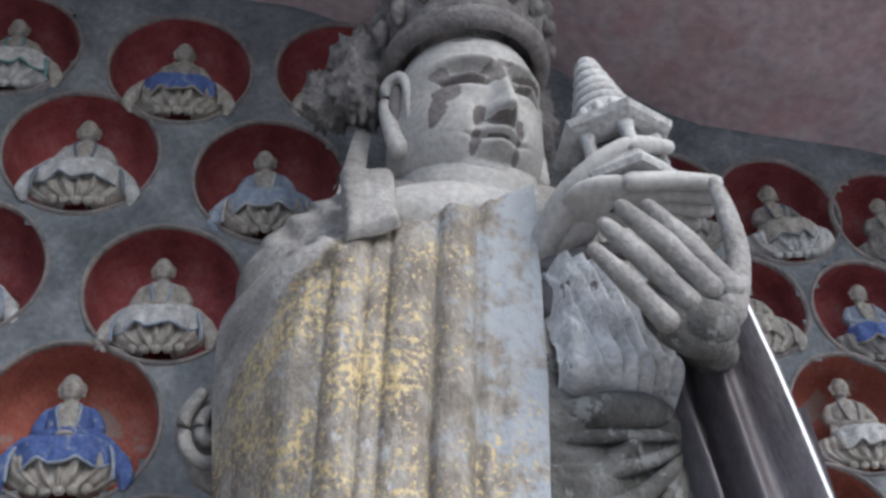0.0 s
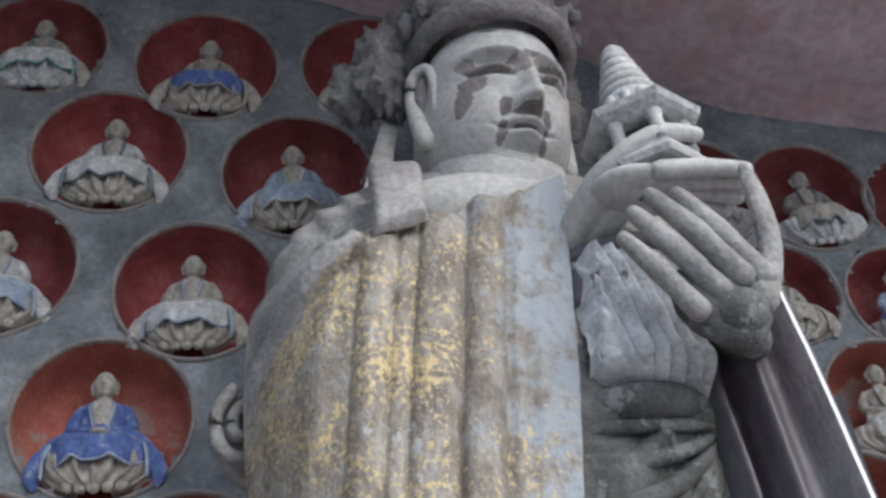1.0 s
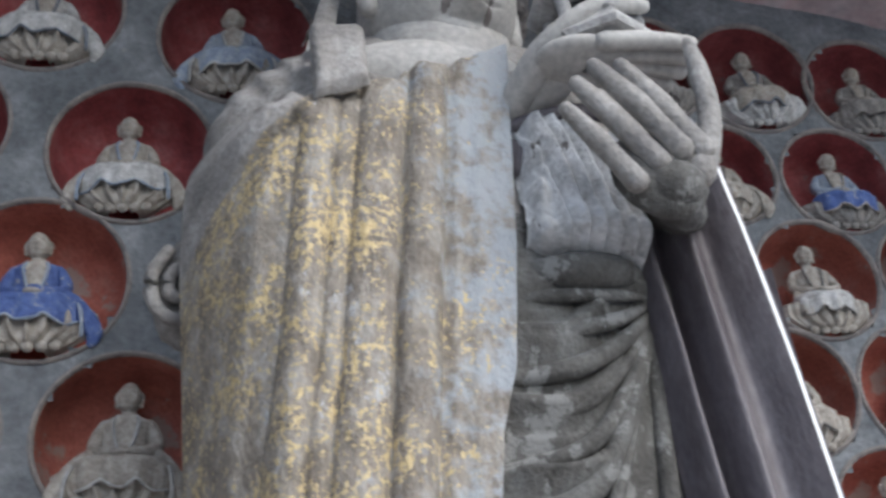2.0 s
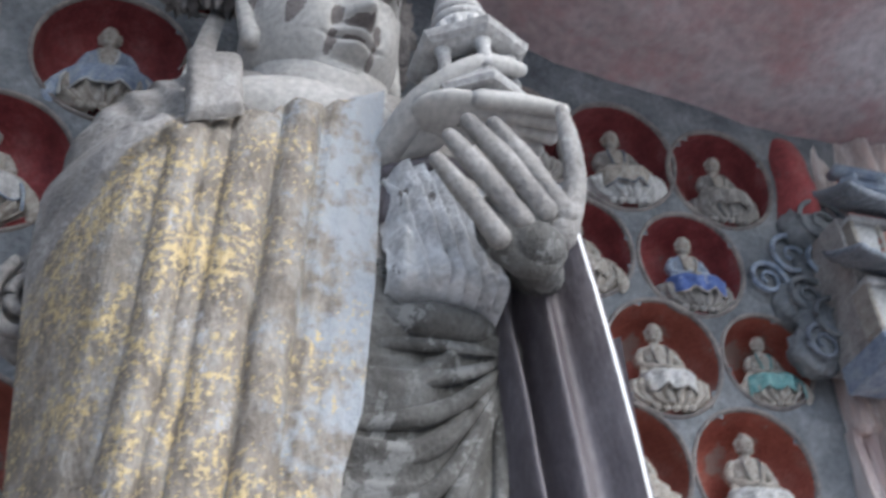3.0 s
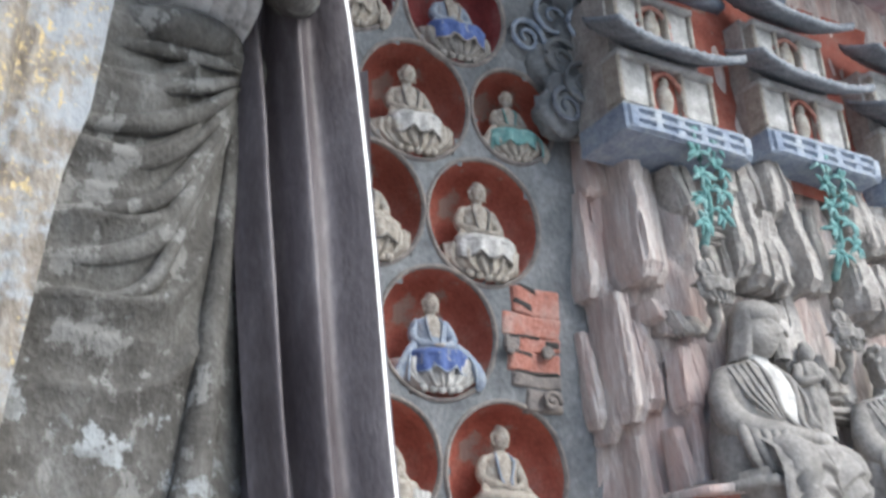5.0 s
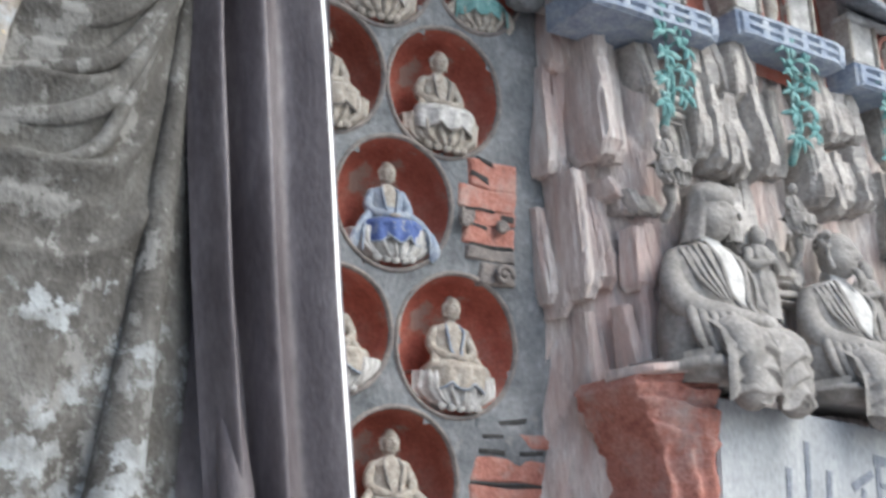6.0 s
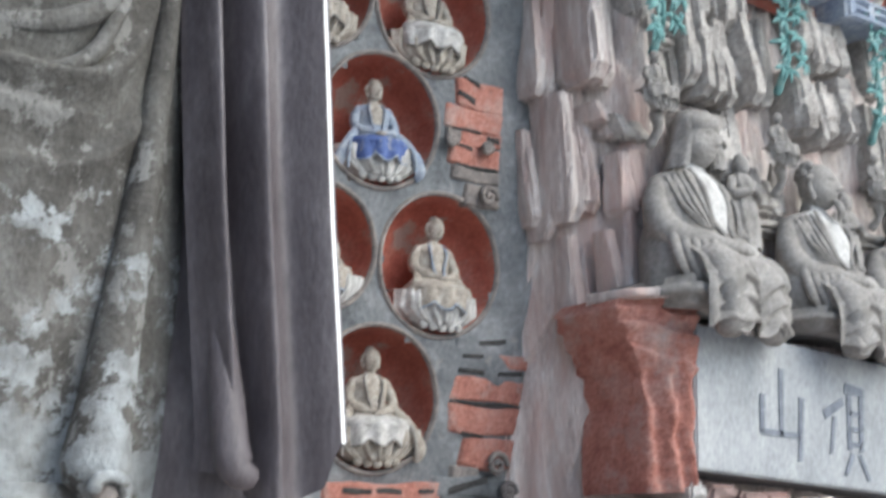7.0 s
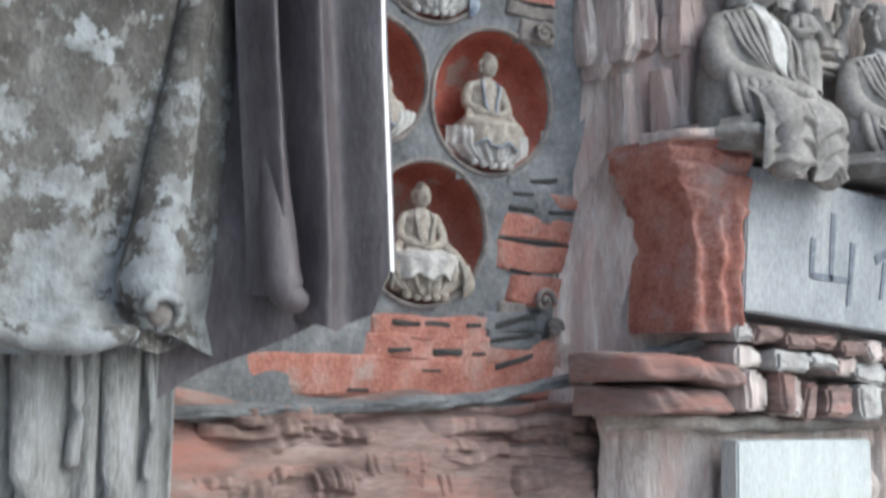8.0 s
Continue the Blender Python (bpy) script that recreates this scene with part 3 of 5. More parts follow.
def lapel(bm):
    """Light pleated drapery on the breast above the dark belt, and the swags that hang below it."""
    def fn(u, v):
        x = 1.235 + 0.525 * u
        z = 4.52 + 0.66 * v - 0.03 * u
        q = x + 0.24 * (z - 4.56)
        pl = (q * 13.5) % 1.0
        pleat = 0.11 * (pl ** 0.6) * (1 - ease(0.82, 1.0, pl))
        lump = 0.085 * noise.noise(Vector((x * 7, z * 6, 4))) + 0.04 * noise.noise(Vector((x * 16, z * 14, 2)))
        k = ease(1.36, 1.44, q)
        y = 3.99 + 0.12 * u ** 2 - 0.05 * math.sin(math.pi * v) - pleat * k - lump * (1 - 0.8 * k) - 0.04 * g(z, 4.60, 0.05)
        return (x, y + 0.15 * ease(0.08, 0.0, v) + 0.12 * ease(0.12, 0.0, u), z)
    sheet(bm, fn, 120, 80, False, 9)
    # belt cloth
    tube(bm, [(1.22, 4.16, 4.44), (1.42, 4.06, 4.42), (1.62, 4.12, 4.46), (1.76, 4.24, 4.50)], [0.07, 0.09, 0.08, 0.05], 14, 2)
    # swags drawn up towards the sleeve
    for k in range(7):
        z = 4.36 - 0.035 * k
        drop = 0.06 + 0.155 * k
        r = 0.022 + 0.005 * (k % 3)
        tube(bm, [(1.76, 4.20, z + 0.02), (1.70 - 0.01 * k, 4.13, z - 0.25 * drop), (1.56 - 0.012 * k, 4.085, z - 0.62 * drop), (1.36, 4.07, z - 0.88 * drop), (1.14, 4.10, z - 0.98 * drop), (0.92, 4.15, z - 1.0 * drop)],
             [r * 0.5, r * 0.9, r * 1.3, r * 1.5, r * 1.3, r * 0.7], 12, 2)


def head(out):
    """The head: a full oval face with downcast eyes, straight nose and small mouth; ears with long lobes; band and crown."""
    c = Vector((1.07, 4.50, 6.42))
    bm = bmesh.new()

    def fn(u, v):
        a = 2 * math.pi * u
        z = -math.cos(math.pi * v)
        rad = math.sqrt(max(0.0, 1 - abs(z) ** (3.4 if z > 0 else 2.5)))
        dy = math.sin(a)
        h = z * 0.56
        x, y = math.cos(a) * rad * 0.415, dy * rad * 0.46
        full = 1 + 0.06 * g(z, -0.35, 0.35)
        x, y = x * full, y * (1 + 0.05 * g(z, -0.5, 0.3))
        if dy < 0:
            f = min(1, -dy * 1.6)
            sx = abs(x)
            push = 0.0
            push += 0.15 * g(x, 0, 0.048) * ease(0.26, -0.15, h) * ease(-0.19, -0.15, h)         # nose
            push += 0.05 * g(sx, 0.055, 0.035) * g(h, -0.135, 0.04)                              # nostrils
            push += 0.045 * g(h, 0.20 - 0.9 * (sx - 0.16) ** 2, 0.028) * ease(0.02, 0.08, sx) * ease(0.38, 0.28, sx)  # brows
            push -= 0.085 * g(h, 0.125, 0.042) * g(sx, 0.165, 0.10)                              # sockets
            push += 0.075 * g(h, 0.078, 0.040) * g(sx, 0.175, 0.085)                             # lids
            push -= 0.055 * g(h, 0.040 + 0.6 * (sx - 0.175) ** 2, 0.012) * ease(0.31, 0.26, sx) * ease(0.04, 0.08, sx)    # eye slit
            push += 0.02 * g(h, 0.005, 0.03) * g(sx, 0.175, 0.08)
            push += 0.07 * g(h, -0.242, 0.024) * g(sx, 0.0, 0.10)                                # upper lip
            push += 0.065 * g(h, -0.305, 0.028) * g(sx, 0.0, 0.085)                              # lower lip
            push -= 0.055 * g(h, -0.274 + 0.5 * x * x, 0.010) * g(sx, 0.0, 0.13)                 # parting
            push -= 0.03 * g(h, -0.36, 0.022) * g(sx, 0.0, 0.10)
            push += 0.06 * g(h, -0.44, 0.06) * g(sx, 0.0, 0.13)                                  # chin
            push -= 0.03 * g(sx, 0.125, 0.028) * g(h, -0.20, 0.08)                               # cheek line
            push += 0.025 * g(sx, 0.22, 0.10) * g(h, -0.12, 0.14)                                # cheeks
            y -= push * f
        return c + Vector((x, y, h))
    fs = sheet(bm, fn, 260, 240, True, 4)
    for f in fs:
        q = f.calc_center_median() - c
        n1 = noise.noise(q * 7 + Vector((3, 1, 2))) * 0.05 + noise.noise(q * 21) * 0.02
        if q.y < 0.05:
            # flaked plaster: on the cheek and eye of one side, the nose bridge, and round the mouth
            on = False
            for fx, fz, fw, fh in ((-0.27, -0.02, 0.055, 0.055), (-0.31, -0.11, 0.035, 0.085), (-0.21, 0.07, 0.12, 0.035), (-0.29, 0.12, 0.05, 0.05), (-0.035, 0.13, 0.055, 0.085), (0.03, 0.20, 0.05, 0.04),
                                   (0.19, 0.15, 0.10, 0.03), (0.14, 0.07, 0.04, 0.03), (-0.12, -0.15, 0.03, 0.05), (-0.125, -0.29, 0.022, 0.055), (0.12, -0.20, 0.028, 0.075), (0.115, -0.33, 0.022, 0.05),
                                   (0.0, -0.19, 0.075, 0.028), (-0.02, -0.275, 0.09, 0.015), (0.02, 0.40, 0.12, 0.018), (-0.18, 0.36, 0.05, 0.015)):
                if math.hypot((q.x - fx) / fw, (q.z - fz) / fh) + n1 * 9 < 1:
                    on = True
            if on:
                f.material_index = 5
        if q.z > 0.47 or (q.y > -0.02 and q.z > 0.0) or q.y > 0.25:
            f.material_index = 6
    # neck with its rings
    lathe(out, [(0.44, -0.42), (0.40, -0.25), (0.375, -0.12), (0.40, -0.08), (0.375, -0.04), (0.38, 0.1), (0.36, 0.25)], (1.06, 4.56, 6.02), 40, 4)
    blob(out, (0.95, 4.50, 5.72), (0.62, 0.36, 0.30), 30, 20, 4)
    # ears
    for s in (-1, 1):
        tube(bm, [(1.07 + s * x, y, z) for x, y, z in ((0.385, 4.36, 6.33), (0.40, 4.38, 6.55), (0.425, 4.43, 6.66), (0.47, 4.51, 6.64), (0.475, 4.52, 6.50), (0.45, 4.47, 6.34), (0.42, 4.42, 6.20))],
             [0.026, 0.028, 0.032, 0.034, 0.036, 0.05, 0.066], 12, 4)
        blob(bm, (1.07 + s * 0.42, 4.48, 6.50), (0.05, 0.05, 0.15), 12, 8, 5)
    # flat ribbon that hangs from the crown behind the near ear to the shoulder
    def ribbon(u, v):
        w = 0.045 + 0.02 * v
        return (0.56 - 0.16 * v ** 0.8 + (u - 0.5) * 2 * w, 4.66 - 0.36 * v - 0.02 * math.cos((u - 0.5) * 3), 6.78 - 0.92 * v)
    sheet(out, ribbon, 8, 20, False, 0)
    # head band and openwork crown
    def band(u, v):
        a, b = 2 * math.pi * u, 2 * math.pi * v
        r = 0.055
        tilt = 0.05 * math.sin(a)
        k = 1 + r * math.cos(b) / 0.45
        return (1.07 + 0.44 * math.cos(a) * k, 4.50 + 0.455 * math.sin(a) * k, 6.85 - tilt + r * 1.3 * math.sin(b))
    sheet(bm, band, 64, 10, True, 6)
    def crown(u, v):
        a = 2 * math.pi * u
        z = 6.86 - 0.05 * math.sin(a) * (1 - v) + 0.75 * v
        r = 1.06 - 0.22 * v ** 2 + 0.07 * abs(math.sin(a * 9 + 3 * v)) * math.sin(math.pi * min(1, v * 1.05)) + 0.10 * noise.noise(Vector((math.cos(a) * 6, math.sin(a) * 6, v * 7)))
        return (1.07 + 0.44 * r * math.cos(a), 4.51 + 0.455 * r * math.sin(a), z)
    sheet(bm, crown, 90, 24, True, 6)
    rnd = random.Random(5)
    for ring, (z, n, rad) in enumerate(((7.01, 18, 0.06), (7.18, 16, 0.07), (7.38, 14, 0.07), (7.54, 12, 0.06))):
        for k in range(n):
            a = 2 * math.pi * (k + 0.5 * (ring % 2)) / n
            rr = 1.05 - 0.05 * ring
            zz = z - 0.10 * math.sin(a)
            blob(bm, (1.07 + 0.48 * rr * math.cos(a), 4.54 + 0.50 * rr * math.sin(a), zz), (rad, rad, rad * rnd.uniform(0.8, 1.5)), 8, 6, 6, 0.3, 3)
    # hair and side wings of the crown
    for s in (-1, 1):
        blob(bm, (1.07 + s * 0.52, 4.78, 6.86), (0.20, 0.14, 0.30), 28, 20, 6, 0.5, 5)
        blob(bm, (1.07 + s * 0.66, 4.95, 6.78), (0.16, 0.10, 0.20), 28, 20, 6, 0.5, 5)
    add(out, bm, Matrix.Translation(HEAD_AT) @ pose(0, 0, 0, 13, 0, 15) @ Matrix.Diagonal((0.97, 1.0, 1.02, 1)) @ Matrix.Translation(-c))


HEAD_AT = Vector((1.06, 4.46, 6.47))


def raised_arms(bm):
    """One open palm held flat under the pagoda, the other hand upright below it, and the dark cuff between them."""
    # flat hand, fingers pointing away along x
    tube(bm, [(1.12, 4.50, 5.20), (1.26, 4.22, 5.29), (1.45, 3.90, 5.36)], [0.13, 0.11, 0.08], 18, 4, 0.7)
    blob(bm, (1.52, 3.76, 5.36), (0.22, 0.16, 0.062), 20, 12, 4)
    for k in range(4):
        y = 3.62 + 0.078 * k
        tube(bm, [(1.58, y, 5.345), (1.80, y, 5.365), (2.02 - 0.04 * abs(k - 1), y, 5.36 - 0.012 * k)], [0.05, 0.046, 0.036], 10, 4)
    tube(bm, [(1.26, 4.12, 5.32), (1.36, 3.78, 5.42), (1.58, 3.60, 5.535), (1.79, 3.60, 5.56)], [0.085, 0.075, 0.055, 0.034], 12, 4)
    # hollow dark cuff under it
    blob(bm, (1.50, 4.16, 5.06), (0.34, 0.20, 0.20), 24, 16, 3, 0.10, 2)
    tube(bm, [(1.16, 4.18, 5.22), (1.34, 4.02, 5.22), (1.56, 3.96, 5.24), (1.80, 4.02, 5.22)], [0.05, 0.045, 0.04, 0.03], 12, 3)
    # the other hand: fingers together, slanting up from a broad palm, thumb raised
    # wrist and palm use the darker mottled mossy stone for the shade underneath
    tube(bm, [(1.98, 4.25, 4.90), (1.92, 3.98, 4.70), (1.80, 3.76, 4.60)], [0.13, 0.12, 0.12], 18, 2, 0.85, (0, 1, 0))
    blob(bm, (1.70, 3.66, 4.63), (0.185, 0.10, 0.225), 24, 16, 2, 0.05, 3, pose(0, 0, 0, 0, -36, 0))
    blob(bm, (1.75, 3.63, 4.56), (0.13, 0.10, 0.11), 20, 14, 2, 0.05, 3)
    for a, b, c, r in (((1.885, 3.58, 4.70), (1.73, 3.555, 4.93), (1.595, 3.55, 5.13), 0.053), ((1.785, 3.57, 4.70), (1.63, 3.545, 4.92), (1.475, 3.55, 5.125), 0.05),
                       ((1.68, 3.58, 4.63), (1.53, 3.56, 4.84), (1.39, 3.56, 5.03), 0.049), ((1.575, 3.59, 4.54), (1.44, 3.57, 4.73), (1.325, 3.57, 4.895), 0.045)):
        a, b, c = Vector(a), Vector(b), Vector(c)
        tube(bm, [a, a.lerp(b, 0.55), b, b.lerp(c, 0.5), c], [r * 1.15, r * 1.0, r * 1.06, r * 0.92, r * 0.72], 14, 0)
    tube(bm, [(1.86, 3.62, 4.62), (1.935, 3.585, 4.80), (1.955, 3.565, 4.98), (1.945, 3.555, 5.16), (1.93, 3.55, 5.30)], [0.075, 0.052, 0.05, 0.044, 0.024], 14, 0)


def build_statue():
    bm = bmesh.new()
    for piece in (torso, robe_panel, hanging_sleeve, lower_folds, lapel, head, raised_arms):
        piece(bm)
    # carved cloud scroll at the far side
    tube(bm, [(-0.22 + 0.15 * (1 - t / 15) * math.cos(t * 0.8 + 2), 4.72, 4.74 + 0.22 * (1 - t / 15) * math.sin(t * 0.8 + 2)) for t in range(12)], [0.035] * 12, 8, 0)
    blob(bm, (-0.20, 4.85, 4.78), (0.16, 0.10, 0.30), 20, 14, 0, 0.1, 3)
    return finish("statue", bm, STATUE_MATS)


tagged(build_statue(), "towering grey stone figure in a gilded robe with a dark sleeve", "statue")


# ---- the small pagoda on the palm ----
def build_pagoda():
    px, py, pz = 1.62, 3.76, 5.42
    top = empty("pagoda", px, py, pz)
    inv = Matrix.Translation((-px, -py, -pz))

    def piece(name, bm, m, label="", smooth=False):
        bmesh.ops.transform(bm, matrix=inv, verts=bm.verts)
        return part(name, bm, m, top, label, smooth)
    a0 = math.pi / 6
    bm = bmesh.new()
    lathe(bm, [(0.23, 0), (0.245, 0.03), (0.225, 0.06), (0.21, 0.10)], (px, py, pz), 6, 0, a0)
    piece("base", bm, M_PAG)
    # core coloured near-black for the shade between the columns
    bm = bmesh.new()
    lathe(bm, [(0.13, 0.10), (0.13, 0.27)], (px, py, pz), 6, 0, a0)
    piece("core", bm, M_RECESS_SHADE, "recessed storey coloured dark for its shade")
    for k in range(6):
        a = a0 + k * math.pi / 3
        bm = bmesh.new()
        lathe(bm, [(0.04, 0.10), (0.034, 0.13), (0.033, 0.23), (0.044, 0.27)], (px + 0.185 * math.cos(a), py + 0.185 * math.sin(a), pz), 10)
        piece("column", bm, M_PAG, smooth=True)
    bm = bmesh.new()
    lathe(bm, [(0.20, 0.265), (0.255, 0.28), (0.285, 0.30), (0.30, 0.335), (0.25, 0.37), (0.20, 0.40), (0.17, 0.41)], (px, py, pz), 6, 0, a0)
    piece("roof", bm, M_PAG, "six-sided weathered stone roof")
    bm = bmesh.new()
    lathe(bm, [(0.145, 0.40), (0.155, 0.44), (0.145, 0.50), (0.14, 0.52)], (px, py, pz), 24)
    for k in range(12):
        a = 2 * math.pi * k / 12
        blob(bm, (px + 0.142 * math.cos(a), py + 0.142 * math.sin(a), pz + 0.455), (0.03, 0.03, 0.05), 8, 6)
    piece("lotus_drum", bm, M_WHITE, "petalled white drum", True)
    for k in range(5):
        r = 0.145 - 0.018 * k
        bm = bmesh.new()
        z = 0.515 + 0.07 * k
        lathe(bm, [(r * 0.85, z), (r, z + 0.015), (r, z + 0.05), (r * 0.82, z + 0.07)], (px, py, pz), 24)
        piece("spire_ring", bm, M_PAG, smooth=True)
    bm = bmesh.new()
    lathe(bm, [(0.06, 0.86), (0.062, 0.89), (0.035, 0.93), (0.012, 0.95)], (px, py, pz), 16)
    piece("finial", bm, M_PAG, smooth=True)
    top.matrix_world = pose(px, py, pz - 0.02, 0, -4, 0)
    return top


tagged(build_pagoda(), "small pale stone pagoda with ringed spire on an open palm", "pagoda")


# ---- seated figures ----
def carved_head(bm, c, q, skin, hair, knob=True, turn=0.0, hood=False, beard=False):
    """A head about 0.27 q high with brow, eyes, nose, mouth and ears, looking along -y."""
    t = bmesh.new()

    def skull(u, v):
        a, p = 2 * math.pi * u, math.pi * (0.015 + 0.97 * v)
        d = Vector((math.cos(a) * math.sin(p), math.sin(a) * math.sin(p), math.cos(p)))
        x, y, z = d.x * .094 * (1 + .08 * g(d.z, -.35, .4)), d.y * .106, d.z * .132
        if d.y < 0:
            f = min(1, -d.y * 1.5)
            sx = abs(x)
            y -= f * (.030 * g(x, 0, .014) * ease(.035, -.02, z) * ease(-.045, -.03, z) + .012 * g(z, .034, .010) * g(sx, .04, .028) - .016 * g(z, .012, .012) * g(sx, .038, .02)
                      + .009 * g(z, .004, .007) * g(sx, .038, .018) + .014 * g(z, -.062, .008) * g(x, 0, .026) - .010 * g(z, -.072, .005) * g(x, 0, .03) + .012 * g(z, -.082, .008) * g(x, 0, .022) + .014 * g(z, -.112, .018) * g(x, 0, .03))
        return (x, y, z)
    for f in sheet(t, skull, 44, 40, True, skin):
        m = f.calc_center_median()
        if m.z > .062 - .35 * m.y * (1 if m.y > 0 else .25) or m.y > .04:
            f.material_index = hair
    if knob:
        blob(t, (0, .02, .118), (.05, .05, .028), 14, 9, hair)
    for k in () if hood else (-1, 1):
        tube(t, [(k * .090, .0, .045), (k * .105, .012, .02), (k * .100, .006, -.03), (k * .094, -.004, -.075)], [.014, .018, .015, .018], 8, skin)
    if hood:
        def cowl(u, v):
            a = math.pi * (-.10 + 1.20 * u)
            r = 1 + .03 * math.sin(u * 34) * v
            return (math.cos(a) * lerp([(0, .02), (.15, .075), (.35, .108), (.6, .118), (1, .19)], v) * r, .0 + math.sin(a) * lerp([(0, .02), (.15, .075), (.35, .115), (.6, .125), (1, .16)], v) * r, lerp([(0, .158), (.15, .145), (.35, .095), (.6, .0), (1, -.17)], v))
        sheet(t, cowl, 48, 24, False, hair)
        blob(t, (0, -.012, .078), (.103, .108, .078), 24, 14, hair)
    if beard:
        for x in (-.03, 0, .03):
            tube(t, [(x, -.10, -.10), (x * .7, -.115, -.15), (x * .3, -.10, -.19)], [.018, .016, .006], 8, hair)
    add(bm, t, Matrix.Translation(c) @ pose(0, 0, 0, 0, 0, turn) @ Matrix.Scale(q, 4))


def seated(bm, robe=1, drape=2, base=3, trim=4, skin=0, seed=0, knees=.42, flare=0.0, cloth_w=.62, turn=0.0):
    """A cross-legged figure facing -y, knees at z 0, crown at z 1, on a seat with pleated cloth that fills the foot of a round niche."""
    tab = [(0.0, knees, .27, -.09), (.05, knees + .03, .31, -.10), (.11, knees, .30, -.10), (.17, knees * .80, .25, -.07), (.23, .25, .19, -.02), (.34, .21, .15, 0), (.48, .225, .145, 0), (.57, .25, .14, .01), (.62, .22, .125, .015), (.655, .13, .10, .01), (.68, .072, .075, 0), (.78, .062, .062, 0)]
    wt, dt, ct = [(a, b) for a, b, _, _ in tab], [(a, c) for a, _, c, _ in tab], [(a, d) for a, _, _, d in tab]

    def body(u, v):
        z = 0.78 * v
        a = 2 * math.pi * u
        fr = ease(0.3, -0.3, math.sin(a))
        hang = math.sin(a * 9 + 6 * abs(math.cos(a)) + z * 16 + seed)
        f = 1 + (0.022 + .03 * fr * ease(.35, .1, z)) * hang * ease(0.66, 0.56, z) + .012 * noise.noise(Vector((math.cos(a) * 3, z * 12, seed)))
        return Vector((lerp(wt, z) * math.cos(a) * f, lerp(ct, z) + lerp(dt, z) * math.sin(a) * f, z))
    for f in sheet(bm, body, 64, 54, True, robe):
        c = f.calc_center_median()
        if c.z < 0.18:
            f.material_index = drape
        elif c.z > 0.64 or (c.y < -0.05 and abs(c.x) < 0.105 - 0.14 * (0.60 - c.z) and c.z > 0.36):
            f.material_index = skin
    carved_head(bm, (0, -.03, .845), 1.16, skin, skin, True, turn)
    for k in (-1, 1):
        tube(bm, [(k * .20, 0, .575), (k * .275, -.02, .42), (k * .25, -.12, .28), (k * .05, -.27, .215)], [.066, .068, .064, .034], 12, robe)
        # wide sleeve falling beside the lap
        tube(bm, [(k * .25, -.10, .30), (k * (.30 + .3 * flare), -.20, .14), (k * (.33 + .55 * flare), -.25, .02)], [.05, .07, .06], 10, robe, 0.6, (0, 1, 0))
        # edges of the robe from the neck to the lap
        tube(bm, [(k * .085, -.06, .655), (k * .115, -.150, .54), (k * .075, -.17, .34), (k * .03, -.26, .20)], [.016, .018, .016, .012], 8, trim)
        # shin across the lap
        tube(bm, [(k * knees * .92, -.22, .07), (k * knees * .5, -.36, .075), (-k * .06, -.38, .06)], [.075, .07, .045], 12, drape)
        if flare:
            tube(bm, [(k * .36, -.22, .10), (k * .50, -.27, -.05), (k * .57, -.25, -.22), (k * .55, -.22, -.32)], [.05, .075, .085, .05], 10, robe, 0.5, (0, 1, 0))
            tube(bm, [(k * .42, -.29, .06), (k * .46, -.35, -.08), (k * .47, -.34, -.30)], [.018, .02, .018], 8, trim)
    blob(bm, (0, -.29, .20), (.085, .05, .036), 12, 8, skin)

    def chord(z):
        return min(cloth_w, .97 * math.sqrt(max(.01, .70 - (z - .41) ** 2)))

    # pleated cloth over the seat, down to the rim
    def cloth(u, v):
        z = .03 - .43 * v
        q = 2 * u - 1
        x = chord(z) * q
        fold = .030 * math.sin(q * 19 + seed + 1.5 * math.sin(q * 4)) * ease(0, .35, v) + .012 * math.sin(q * 43 + seed)
        return (x, -.02 - .36 * math.sqrt(max(0.0, 1 - .92 * q * q)) - fold + .10 * ease(.88, 1, v), z + .01 * math.sin(q * 19 + seed) * v)
    sheet(bm, cloth, 90, 14, False, base)
    sheet(bm, lambda u, v: (chord(.03) * (2 * u - 1), -.02 - .36 * math.sqrt(max(0.0, 1 - .92 * (2 * u - 1) ** 2)) * (1 - v) + .15 * v, .03 + .012 * v), 24, 3, False, base)

    # shorter lap cloth with a scalloped, bordered hem
    def hem(q):
        return -.10 - .09 * abs(math.cos(q * 4.2 + .4 * math.sin(seed)))

    def apron(u, v):
        q = 2 * u - 1
        x = (knees + .05 - .03 * v) * q
        return (x, -.06 - .36 * math.sqrt(max(0.0, 1 - .85 * q * q)) - .035 - .018 * math.sin(q * 12 + seed), .07 + (hem(q) - .07) * v)
    sheet(bm, apron, 60, 10, False, drape)
    tube(bm, [apron(k / 24, 1.0) for k in range(25)], [.014] * 25, 6, trim)
    # petals at the foot
    for k in range(5):
        x = -.24 + .12 * k
        blob(bm, (x, -.30 + .5 * x * x, -.385 + .4 * x * x), (.062, .05, .055), 10, 7, base)


